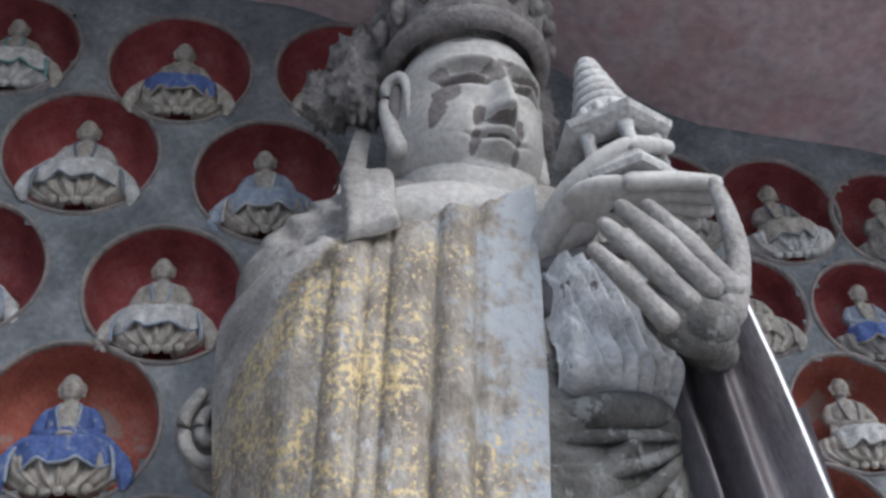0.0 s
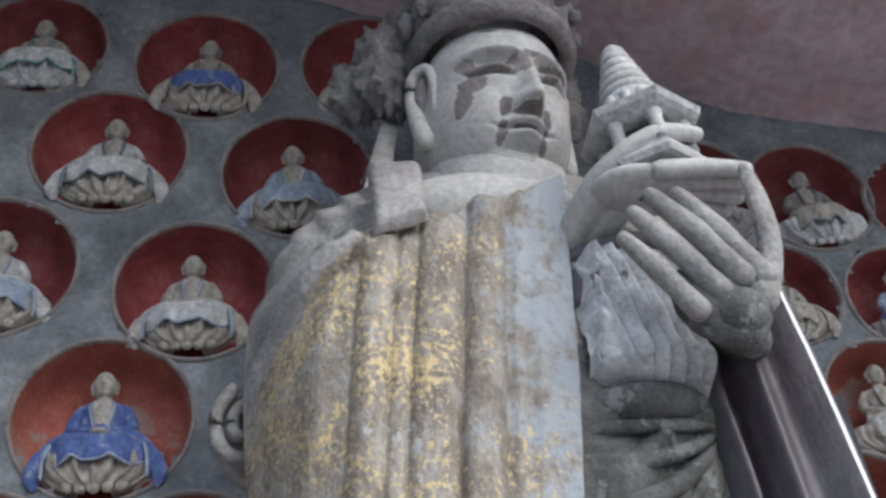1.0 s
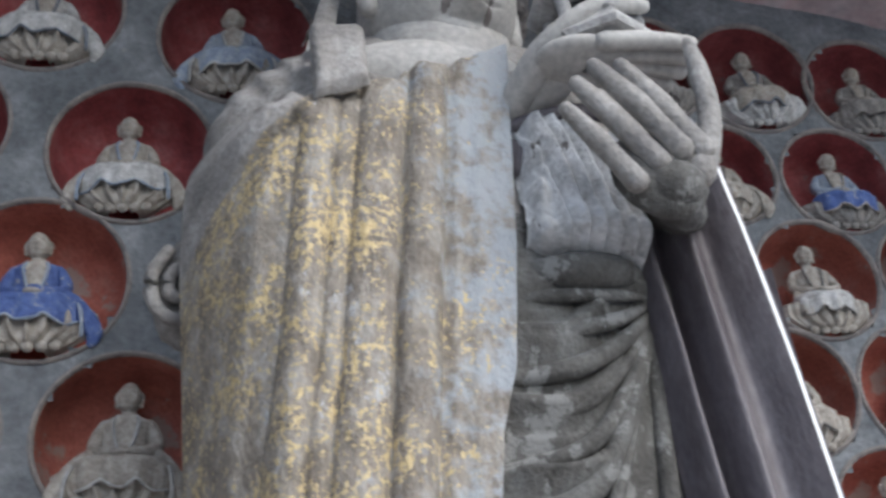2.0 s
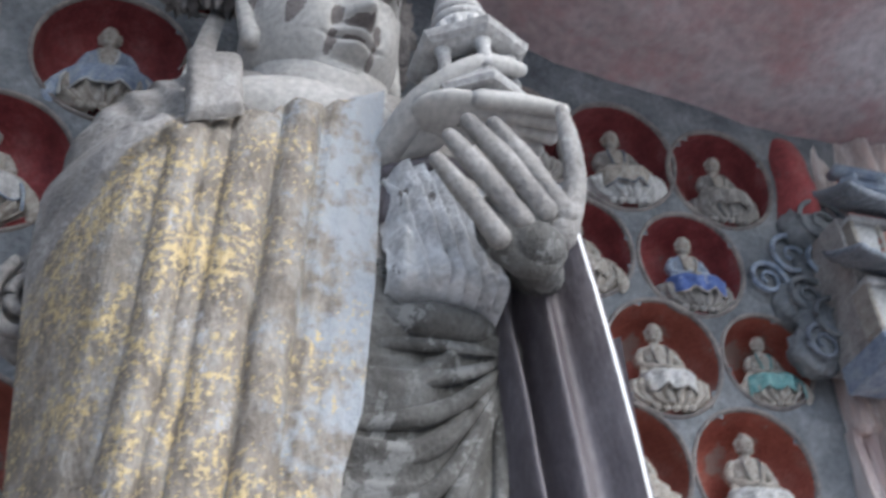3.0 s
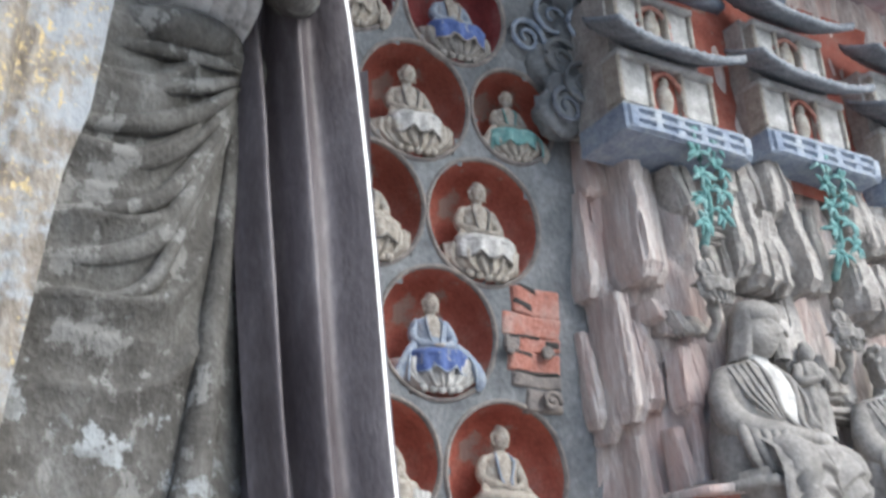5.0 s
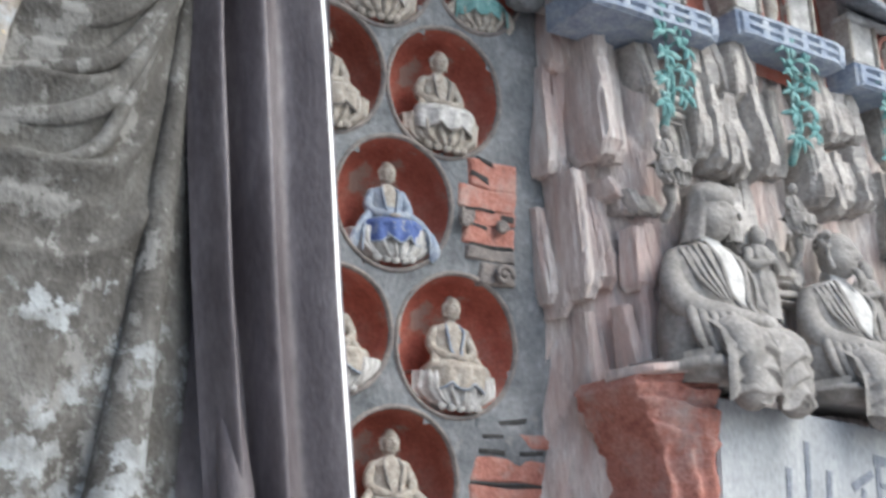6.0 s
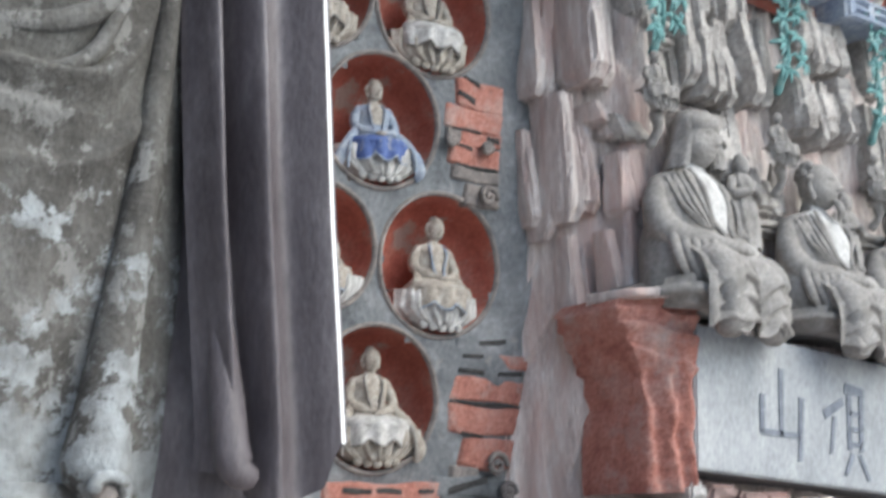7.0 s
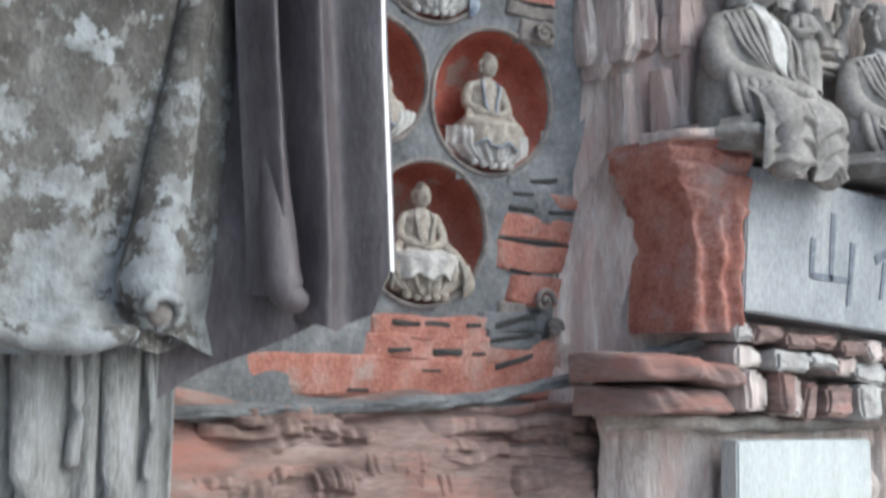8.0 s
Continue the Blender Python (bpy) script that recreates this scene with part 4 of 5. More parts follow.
# robe, lap cloth, seat cloth, stole of the figure in each niche
LOOKS = [(M_FIG, M_WHITE, M_WHITE, M_TURQ, "white and green"), (M_FIG, M_BLUE, M_FIG, M_FIG, "grey and deep blue"), (M_FIG, M_FIG, M_FIG, M_STONE, "bare stone"), (M_WHITE, M_WHITE, M_FIG, M_CHAR, "white with dark borders"),
         (M_LBLUE, M_LBLUE, M_FIG, M_WHITE, "faded blue"), (M_FIG, M_WHITE, M_FIG, M_LBLUE, "pale with blue stole"), (M_WHITE, M_LBLUE, M_FIG, M_LBLUE, "white and light blue"), (M_BLUE, M_BLUE, M_FIG, M_LBLUE, "bright blue"),
         (M_FIG, M_FIG, M_FIG, M_WHITE, "pale stone"), (M_FIG, M_WHITE, M_FIG, M_LBLUE, "pale stone"), (M_STONE, M_FIG, M_WHITE, M_CHAR, "dark stone and white"), (M_STONE, M_STONE, M_STONE, M_STONE, "worn dark stone"), (M_FIG, M_FIG, M_FIG, M_FIG, "bare stone"), (M_LBLUE, M_BLUE, M_STONE, M_FIG, "blue"),
         (M_FIG, M_WHITE, M_FIG, M_STONE, "whitish stone"), (M_FIG, M_TURQ, M_FIG, M_TURQ, "pale and turquoise"), (M_FIG, M_FIG, M_FIG, M_STONE, "bare stone"), (M_FIG, M_WHITE, M_FIG, M_STONE, "pale stone"), (M_LBLUE, M_BLUE, M_WHITE, M_LBLUE, "pale and bright blue"), (M_FIG, M_FIG, M_WHITE, M_LBLUE, "stone-grey"),
         (M_FIG, M_FIG, M_WHITE, M_LBLUE, "stone-grey, blue and white"), (M_FIG, M_WHITE, M_FIG, M_STONE, "pale stone"), (M_STONE, M_STONE, M_STONE, M_STONE, "worn dark stone")]


def niche_figure(i, x, z, r):
    bm = bmesh.new()
    robe, lap, seat, stole, words = LOOKS[i]
    rnd = random.Random(40 + i)
    far = x > 2
    seated(bm, seed=rnd.uniform(0, 6), knees=rnd.uniform(.34, .42) if far else rnd.uniform(.40, .46), flare=0.0 if far and i % 3 else .25, cloth_w=rnd.uniform(.54, .66), turn=rnd.uniform(0, 14) if far else rnd.uniform(-4, 8))
    ob = finish("niche_statue", bm, [M_FIG, robe, lap, seat, stole])
    s = r * 1.17 * rnd.uniform(0.97, 1.04)
    m = Matrix.Translation((x + rnd.uniform(-.02, .02) + (.035 if far else 0), wall_y(z - 0.35 * r) + 0.13, z - 0.41 * r)) @ pose(0, 0, 0, 3, rnd.uniform(-2, 2), rnd.uniform(-12, -2) if far else rnd.uniform(-4, 6))
    ob.matrix_world = m @ Matrix.Diagonal((s, s, s, 1))
    return tagged(ob, words + " seated figure in a round red niche", "statue", "niche statues")


for i, (x, z, r) in enumerate(NICHES):
    niche_figure(i, x, z, r)


# ---- carved slabs and rock ----
def pillow(bm, x0, x1, z0, z1, yb, th, mi=0, groove=0.0, gf=40.0, seed=0.0, nx=14, nz=12, sharp=6, wob=0.03, lean=0.0, crack=0.0):
    """A raised lump on a wall: flat front with rounded, wavering edges and upright grooves."""
    def fn(u, v):
        uu, vv = abs(2 * u - 1), abs(2 * v - 1)
        h = (1 - uu ** sharp) * (1 - vv ** sharp)
        x, z = x0 + (x1 - x0) * u, z0 + (z1 - z0) * v
        p = Vector((x * 3 + seed, z * 3, seed))
        xs = x + 0.5 * lean * (v - 0.5)
        x += wob * noise.noise(p * 1.3) + lean * (v - 0.5)
        z += wob * noise.noise(p * 1.3 + Vector((9, 0, 0)))
        b = yb(z) if callable(yb) else yb
        y = b - th * h - groove * h * math.sin(xs * gf + 1.2 * noise.noise(p)) + 0.25 * th * h * noise.noise(p * 1.6)
        if crack:
            r1 = abs(noise.noise(Vector((xs * 12 + z * 0.8 + seed, 3, z * 1.1))))
            r2 = abs(noise.noise(Vector((xs * 26 + z * 1.5 + seed, 6, z * 1.5))))
            y += crack * h * (0.09 * max(0, 0.35 - r1) / 0.35 + 0.035 * max(0, 0.3 - r2) / 0.3) - 0.30 * h * (1 - v) * th
        return (x, y, z)
    sheet(bm, fn, nx, nz, False, mi, flip=True)


rock = random.Random(11)


def build_rock():
    """The rugged rock that frames the carved scene and its back."""
    bm = bmesh.new()

    def fn(u, v):
        x, z = 4.74 + 5.7 * u ** 1.35, 0.7 + 6.9 * v
        k = ease(4.74, 5.40, x)
        y = (wall_y(z) + 0.10) * (1 - k) + 5.34 * k
        strand = noise.noise(Vector((x * 4.2 + 0.35 * z, 3.0, z * 0.8))) * 0.15 + noise.noise(Vector((x * 11 + 0.6 * z, 8.0, z * 1.6))) * 0.07 - 0.10 * max(0, 0.25 - abs(noise.noise(Vector((x * 7 - 0.5 * z, 5.0, z * 1.3))))) / 0.25
        y -= strand * ease(4.74, 4.88, x) * (1.0 if x < 5.4 else 0.6)
        y -= 0.10 * max(0, noise.noise(Vector((x * 1.8, 1.0, z * 1.6)))) * k
        return (x + 0.03 * noise.noise(Vector((0, z * 2.2, 4))), y, z)
    sheet(bm, fn, 190, 200, False, 0, flip=True)
    # solid cliff behind
    sheet(bm, lambda u, v: (4.7 + 6.0 * u, 6.7, 0.7 + 7.2 * v), 2, 2)
    ob = finish("wall_carved_rock", bm, [M_ROCK])
    return tagged(ob, "pinkish rugged rock wall carved with hanging crags", "wall", kind="structure")


rock_wall = build_rock()
# hanging crags: x from, x to, z from, z to, depth, stone 0 pinkish 1 grey
CRAGS = [(4.64, 4.82, 4.30, 5.15, .30, 0), (4.82, 5.08, 4.40, 5.30, .34, 0), (4.66, 4.84, 5.10, 5.50, .26, 0), (4.86, 5.12, 5.25, 5.50, .22, 0), (4.66, 4.82, 3.40, 4.20, .30, 0), (4.74, 5.00, 3.55, 4.30, .40, 0),
         (5.62, 6.05, 4.32, 4.95, .42, 1), (6.02, 6.38, 4.42, 5.00, .36, 1), (5.66, 5.95, 4.98, 5.48, .30, 1), (5.92, 6.22, 4.92, 5.45, .33, 1), (5.48, 5.66, 4.30, 4.72, .22, 1), (5.66, 5.90, 3.85, 4.32, .24, 1), (5.98, 6.25, 3.72, 4.38, .22, 1),
         (6.72, 7.10, 4.22, 4.80, .40, 1), (7.08, 7.42, 4.25, 4.75, .36, 1), (6.85, 7.12, 4.82, 5.42, .30, 1), (7.12, 7.40, 4.85, 5.40, .30, 1), (7.60, 8.1, 3.95, 4.75, .34, 1), (8.2, 8.8, 4.1, 5.2, .36, 1), (4.95, 5.25, 2.95, 3.55, .20, 0), (5.02, 5.24, 3.5, 4.0, .16, 0),
         (7.7, 8.0, 4.8, 5.5, .26, 1), (6.4, 6.7, 3.6, 4.1, .18, 1), (4.84, 5.02, 2.75, 3.45, .20, 0), (5.28, 5.46, 4.72, 5.3, .2, 1), (6.42, 6.6, 4.5, 5.2, .2, 1), (4.9, 5.1, 4.05, 4.4, .26, 0), (5.2, 5.42, 4.0, 4.3, .14, 1)]
def crag_column(bm, cx, w, z0, z1, yb, d, seed, lean):
    """One hanging slab of rock: boxy, split lengthwise, thicker low down and broken off at its foot."""
    seg, rows = 22, 22
    rings = []
    for j in range(rows + 1):
        v = j / rows
        z = z0 + (z1 - z0) * v
        k = (0.80 + 0.22 * ease(0.95, 0.25, v)) * (0.72 + 0.28 * ease(0.0, 0.10, v))
        ring = []
        for i in range(seg):
            a = 2 * math.pi * i / seg
            ca, sa = math.cos(a), math.sin(a)
            bx, by = math.copysign(abs(ca) ** 0.45, ca), math.copysign(abs(sa) ** 0.45, sa)
            q = Vector((bx * 2.2 + seed, by * 2.2, z * 1.3))
            r = 1 + 0.20 * noise.noise(q) + 0.14 * noise.noise(Vector((bx * 6 + seed, by * 6, z * 2.0))) - 0.10 * max(0, 0.2 - abs(noise.noise(Vector((seed, a, z * 4))))) / 0.2
            ring.append(bm.verts.new((cx + w * k * bx * r + lean * (0.5 - v), yb - d * 0.30 + d * 0.70 * k * by * r, z + 0.03 * noise.noise(Vector((bx * 3, by * 3, seed))) * (1 - v))))
        rings.append(ring)
    for a, b in zip(rings, rings[1:]):
        for i in range(seg):
            bm.faces.new((a[i], a[(i + 1) % seg], b[(i + 1) % seg], b[i]))
    bm.faces.new(rings[0][::-1])
    bm.faces.new(rings[-1])


for x0, x1, z0, z1, th, st in CRAGS:
    bm = bmesh.new()
    if st == 0:
        x0, x1 = x0 + 0.16, x1 + 0.16
    k = ease(4.74, 5.40, (x0 + x1) / 2)
    yb = (wall_y((z0 + z1) / 2) + 0.10) * (1 - k) + 5.34 * k + 0.06
    n = max(2, round((x1 - x0) / 0.115))
    w = (x1 - x0) / n
    low = rock.uniform(-.04, .06)
    for i in range(n):
        arch = 1 - abs(2 * (i + .5) / n - 1)
        crag_column(bm, x0 + (i + .5) * w, w * rock.uniform(.52, .68), z0 + low + rock.uniform(0, .10) + .10 * (1 - arch) * (st == 1), z1 + rock.uniform(-.12, .14), yb, th * rock.uniform(.70, .95) * (0.85 + .25 * arch), rock.uniform(0, 60), rock.uniform(-.02, .10))
    part("crag", bm, M_GREY if st else M_ROCK, rock_wall, smooth=False)

# ---- red painted bands, slot shade laid on as dark strips ----
def red_bands(bands, slots, name, label):
    thing = empty(name, bands[0][0], wall_y(bands[0][2]), bands[0][2])
    inv = thing.matrix_world.inverted()
    for x0, x1, z0, z1, m in bands:
        bm = bmesh.new()
        pillow(bm, x0 - .02, x1 + .02, z0 - .006, z1 + .006, lambda z: wall_y(z) + 0.02, .05, 0, 0.003, 25, x0 * 7 + z0 * 3, 40, 14, 20, 0.03)
        bmesh.ops.transform(bm, matrix=inv, verts=bm.verts)
        part("band", bm, m, thing)
    # slots are not cut: raised dark strips give their shade
    for x0, x1, z0, z1, slant in slots:
        bm = bmesh.new()
        pillow(bm, x0, x1, z0, z1, lambda z: wall_y(z) - 0.018, .022, 0, 0, 1, x0 * 9 + z0, 24, 6, 8, 0.02)
        for v in bm.verts:
            v.co.z += slant * ((v.co.x - x0) / (x1 - x0) - .5)
        bmesh.ops.transform(bm, matrix=inv, verts=bm.verts)
        part("shade_strip", bm, M_RECESS_SHADE, thing, "dark strip coloured as the shade in a cut")
    return tagged(thing, label, "relief")


red_bands([(4.30, 4.66, 4.25, 4.42, M_ORANGE), (4.22, 4.66, 4.11, 4.25, M_ORANGE), (4.33, 4.66, 4.02, 4.11, M_ORANGE), (4.27, 4.66, 3.89, 4.02, M_ORANGE), (4.30, 4.66, 3.79, 3.88, M_RIM), (4.24, 4.32, 4.03, 4.10, M_RIM), (4.40, 4.66, 3.64, 3.78, M_RIM)],
          [(4.29, 4.43, 4.29, 4.335, -.03), (4.34, 4.46, 4.40, 4.435, -.03), (4.27, 4.44, 3.99, 4.02, -.02), (4.53, 4.64, 4.05, 4.10, 0), (4.30, 4.64, 3.875, 3.895, 0), (4.24, 4.50, 4.10, 4.118, 0)], "cloud_band_relief", "orange-red stepped cloud bands with dark slots")
red_bands([(4.42, 4.85, 2.75, 2.82, M_WALL), (4.60, 4.98, 2.65, 2.74, M_ORANGE), (4.38, 4.99, 2.44, 2.59, M_ORANGE), (4.38, 4.99, 2.24, 2.41, M_ORANGE), (4.52, 4.99, 2.04, 2.23, M_ORANGE), (4.45, 4.62, 1.90, 2.04, M_RIM)],
          [(4.45, 4.63, 2.70, 2.735, 0), (4.42, 4.64, 2.60, 2.635, 0), (4.72, 4.94, 2.61, 2.645, .02), (4.38, 4.98, 2.412, 2.435, 0), (4.55, 4.80, 2.79, 2.83, .03), (4.48, 4.66, 2.225, 2.245, -.02)], "cloud_band_relief", "orange-red stacked cloud bands with dark joints")
red_bands([(2.6, 4.98, 1.45, 1.70, M_ORANGE), (3.5, 4.98, 1.66, 1.82, M_ORANGE), (3.55, 4.36, 1.80, 1.94, M_ORANGE), (4.30, 4.80, 1.86, 1.98, M_WALL), (4.36, 4.78, 1.76, 1.86, M_WALL), (3.0, 3.5, 1.50, 1.66, M_ORANGE)],
          [(3.65, 4.10, 1.865, 1.905, -.01), (3.96, 4.18, 1.695, 1.745, 0), (4.39, 4.72, 1.905, 1.96, .07), (4.36, 4.72, 1.815, 1.855, .05), (4.42, 4.72, 1.655, 1.70, .10), (3.40, 3.56, 1.485, 1.515, 0), (3.645, 3.82, 1.72, 1.75, 0), (4.25, 4.36, 1.715, 1.74, 0), (4.18, 4.30, 1.88, 1.91, 0), (3.90, 4.05, 1.60, 1.62, 0)], "cloud_band_relief", "long orange-red cloud bands low on the cliff with dark slots")
for cx, cz, r in ((4.55, 3.70, .07), (4.74, 2.06, .08), (4.84, 1.90, .06), (4.24, 4.0, .04), (4.52, 4.0, .04)):
    bm = bmesh.new()
    tube(bm, [(cx + r * (1 - t / 14) * math.cos(t * 0.75), wall_y(cz) - 0.07, cz + r * (1 - t / 14) * math.sin(t * 0.75)) for t in range(13)], [0.018] * 13, 8)
    part("scroll", bm, M_RIM, wall_back, "curled cloud scroll")

# sloping rock at the foot, with red wash
bm = bmesh.new()


def foot(u, v):
    x, z = -4 + 9.4 * u, 0.70 + (0.80 + 0.05 * math.sin(u * 40)) * v
    y = wall_y(1.5) - 0.05 - 0.42 * (1 - v) ** 0.7 - 0.16 * noise.noise(Vector((x * 1.1, 2, z * 3.2))) - 0.05 * noise.noise(Vector((x * 4, 5, z * 11)))
    if v > 0.92:
        y += 0.3 * (v - 0.92) / 0.08
    return (x, y, z)


sheet(bm, foot, 200, 40, False, 0, flip=True)
frag = random.Random(21)
wall_foot = tagged(finish("wall_foot", bm, M_FOOT), "uneven rock foot of the cliff with red wash", "wall", kind="structure")
for k in range(26):
    x, z = frag.uniform(2.3, 4.9), frag.uniform(0.80, 1.32)
    w, h = frag.uniform(.4, 1.0), frag.uniform(.07, .18)
    bm = bmesh.new()
    pillow(bm, x, x + w, z, z + h, wall_y(1.5) - 0.14 - 0.25 * (1.4 - z), frag.uniform(.09, .17), 0, .006, 12, k * 3.1, 40, 12, 7, .07, 0, 0.5)
    part("stratum", bm, M_FOOT, wall_foot)
bm = bmesh.new()


def seam(u, v):
    x = 2.3 + 3.0 * u
    zc = lerp([(2.3, 1.36), (3.3, 1.40), (4.2, 1.45), (4.8, 1.60), (5.3, 1.80)], x)
    y = lerp([(2.3, 6.02), (4.2, 5.98), (4.8, 5.78), (5.3, 5.36)], x)
    h = 0.08 + 0.03 * noise.noise(Vector((x * 3, 0, 1)))
    z = zc + h * (v - 0.5) * 2 * 0.5 + 0.02 * noise.noise(Vector((x * 5, v * 4, 0)))
    return (x, y + 0.02 - 0.10 * (1 - abs(2 * v - 1) ** 4) - 0.03 * noise.noise(Vector((x * 6, v * 9, 3))), z)


sheet(bm, seam, 120, 10, False, 0, flip=True)
tagged(finish("rock_seam", bm, M_WALL), "grey weathered seam running along the rock", "rock", kind="structure")

# ---- the shelf: red pillar, inscribed plaque, stone course ----
bm = bmesh.new()


def pillar(u, v):
    z = 1.86 + 1.14 * v
    xl = lerp([(0, 5.09), (.45, 5.12), (.62, 5.09), (.78, 5.0), (.93, 4.90), (1, 4.94)], v)
    xr = lerp([(0, 5.34), (1, 5.45)], v)
    x = xl + (xr - xl) * u
    p = Vector((x * 4, z * 3, 2))
    y = 4.99 + .20 * (1 - u) ** 1.7 + .02 * v
    low = ease(.68, .55, v)
    y -= low * (.022 * math.sin(x * 58 + 2.5 * noise.noise(p)) + .03 * noise.noise(Vector((x * 5, z * 5, 1))))
    ph = (z * 9 + 1.6 * x + 1.2 * noise.noise(p * .8)) % 1.0
    y -= (1 - low) * (.05 * ph * (1 - ease(.8, 1, ph)) + .03 * noise.noise(p * 2))
    y -= .035 * g(z, 2.52, .10) * g(x, 5.30, .06) + .03 * g(z, 2.30, .12) * g(x, 5.27, .05)
    y += .5 * ease(.06, 0, u) + .012 * noise.noise(Vector((x * 20, z * 20, 4))) + .02 * ease(.97, 1, u)
    return (x + .02 * noise.noise(Vector((1, z * 6, 3))) * (1 - u), y, z)


sheet(bm, pillar, 110, 130, False, 0, flip=True)
pillow(bm, 4.93, 5.47, 2.975, 3.05, 5.42, .43, 1, 0, 1, 3, 40, 8, 10, 0.025)
tagged(finish("red_pillar", bm, [M_ORANGE, M_ROCK]), "orange-red carved pillar with cracked paint under the shelf", "pillar", kind="structure")

bm = bmesh.new()
block(bm, 5.41, 9.6, 5.0, 5.4, 1.99, 2.855, 0, 0.004, 0.012)
plaque = tagged(finish("stone_plaque", bm, M_PLAQ, False), "long grey stone plaque with large painted characters", "plaque")


def stroke(bm, x0, z0, x1, z1, w):
    d = Vector((x1 - x0, 0, z1 - z0))
    n = Vector((-d.z, 0, d.x)).normalized() * w / 2
    a, b = Vector((x0, 4.998, z0)), Vector((x1, 4.998, z1))
    vs = [bm.verts.new(p) for p in (a - n, b - n * 0.8, b + n * 0.8, a + n)]
    vt = [bm.verts.new(v.co + Vector((0, -0.005, 0))) for v in vs]
    bm.faces.new(vt)
    for i in range(4):
        bm.faces.new((vs[i], vs[(i + 1) % 4], vt[(i + 1) % 4], vt[i]))


CHARS = [[(6.17, 2.68, 6.16, 2.26, .045), (5.99, 2.50, 5.98, 2.26, .045), (6.36, 2.52, 6.33, 2.12, .045), (5.98, 2.27, 6.34, 2.28, .04)],
         [(6.58, 2.44, 6.78, 2.55, .06), (6.68, 2.44, 6.64, 2.20, .035), (6.80, 2.64, 7.00, 2.63, .07), (6.84, 2.60, 6.83, 2.24, .05), (6.97, 2.60, 6.95, 2.24, .05), (6.84, 2.48, 6.96, 2.48, .035), (6.84, 2.38, 6.96, 2.38, .035), (6.84, 2.28, 6.96, 2.28, .035), (6.86, 2.22, 6.78, 2.08, .04), (6.93, 2.22, 7.02, 2.06, .04)],
         [(7.28, 2.62, 7.27, 2.34, .05), (7.44, 2.64, 7.66, 2.63, .06), (7.50, 2.60, 7.48, 2.06, .055), (7.32, 2.30, 7.46, 2.30, .035), (7.32, 2.20, 7.46, 2.20, .035), (7.34, 2.32, 7.33, 2.06, .04)]]
for strokes in CHARS:
    bm = bmesh.new()
    for q in strokes:
        stroke(bm, *q)
    part("character", bm, M_CHAR, plaque, "blue-grey painted character", False)
# the slab has settled towards its far end
plaque.matrix_world = Matrix.Translation((5.41, 5.0, 2.83)) @ pose(0, 0, 0, 0, 3.7, 0) @ Matrix.Translation((-5.41, -5.0, -2.83))

course = empty("stone_course", 5.3, 5.0, 1.4)
for row, (z0, z1) in enumerate(((1.40, 1.66), (1.67, 1.80), (1.80, 1.93))):
    x = 5.34 - 0.03 * row
    while x < 7.6:
        w = rock.uniform(.10, .17) if row == 0 and x < 5.9 else rock.uniform(.14, .30)
        drop = -.07 * (x - 5.3)
        bm = bmesh.new()
        t = bmesh.new()
        block(t, x, x + w - .022, 4.99 + rock.uniform(-.10, .06), 5.5, z0 + drop + rock.uniform(0, .035), z1 + drop - rock.uniform(.005, .03), 0, 0.03, 0.022)
        bmesh.ops.subdivide_edges(t, edges=[e for e in t.edges if e.calc_length() > .06], cuts=2, use_grid_fill=True)
        for v in t.verts:
            v.co += Vector((noise.noise(v.co * 14), noise.noise(v.co * 14 + Vector((7, 0, 0))), noise.noise(v.co * 14 + Vector((0, 9, 0))))) * .018
        add(bm, t)
        bmesh.ops.translate(bm, vec=(-5.3, -5.0, -1.4), verts=bm.verts)
        part("stone", bm, M_PAG if rock.random() < .55 else M_ROCK if rock.random() < .6 else M_FOOT, course, smooth=False)
        x += w
tagged(course, "course of rounded whitewashed stones under the plaque", "masonry")
bm = bmesh.new()
pillow(bm, 4.55, 5.42, 1.56, 1.74, 5.62, .60, 0, 0.01, 20, 5, 30, 12, 9, 0.05, 0, 0.7)
pillow(bm, 4.60, 5.40, 1.38, 1.57, 5.62, .56, 0, 0.01, 20, 15, 30, 12, 9, 0.05, 0, 0.7)
pillow(bm, 4.75, 8.0, 1.27, 1.40, 5.50, .30, 1, 0, 20, 8, 40, 8, 6, 0.04)
tagged(finish("rock_shelf", bm, [M_FOOT, M_GREY]), "red-washed rock shelf below the pillar", "rock", kind="structure")
bm = bmesh.new()
block(bm, 5.36, 6.56, 5.06, 5.2, 0.60, 1.24, 0, 0.0, 0.012)
tagged(finish("white_board", bm, M_PALE, False), "pale whitewashed panel standing below the rock shelf", "panel")
bm = bmesh.new()
pillow(bm, 4.9, 9.5, 0.7, 1.45, 5.75, .45, 0, 0.01, 15, 9, 60, 16, 8, 0.08)
tagged(finish("wall_shelf_back", bm, [M_ROCK]), "recessed rock behind the lower panel", "wall", kind="structure")

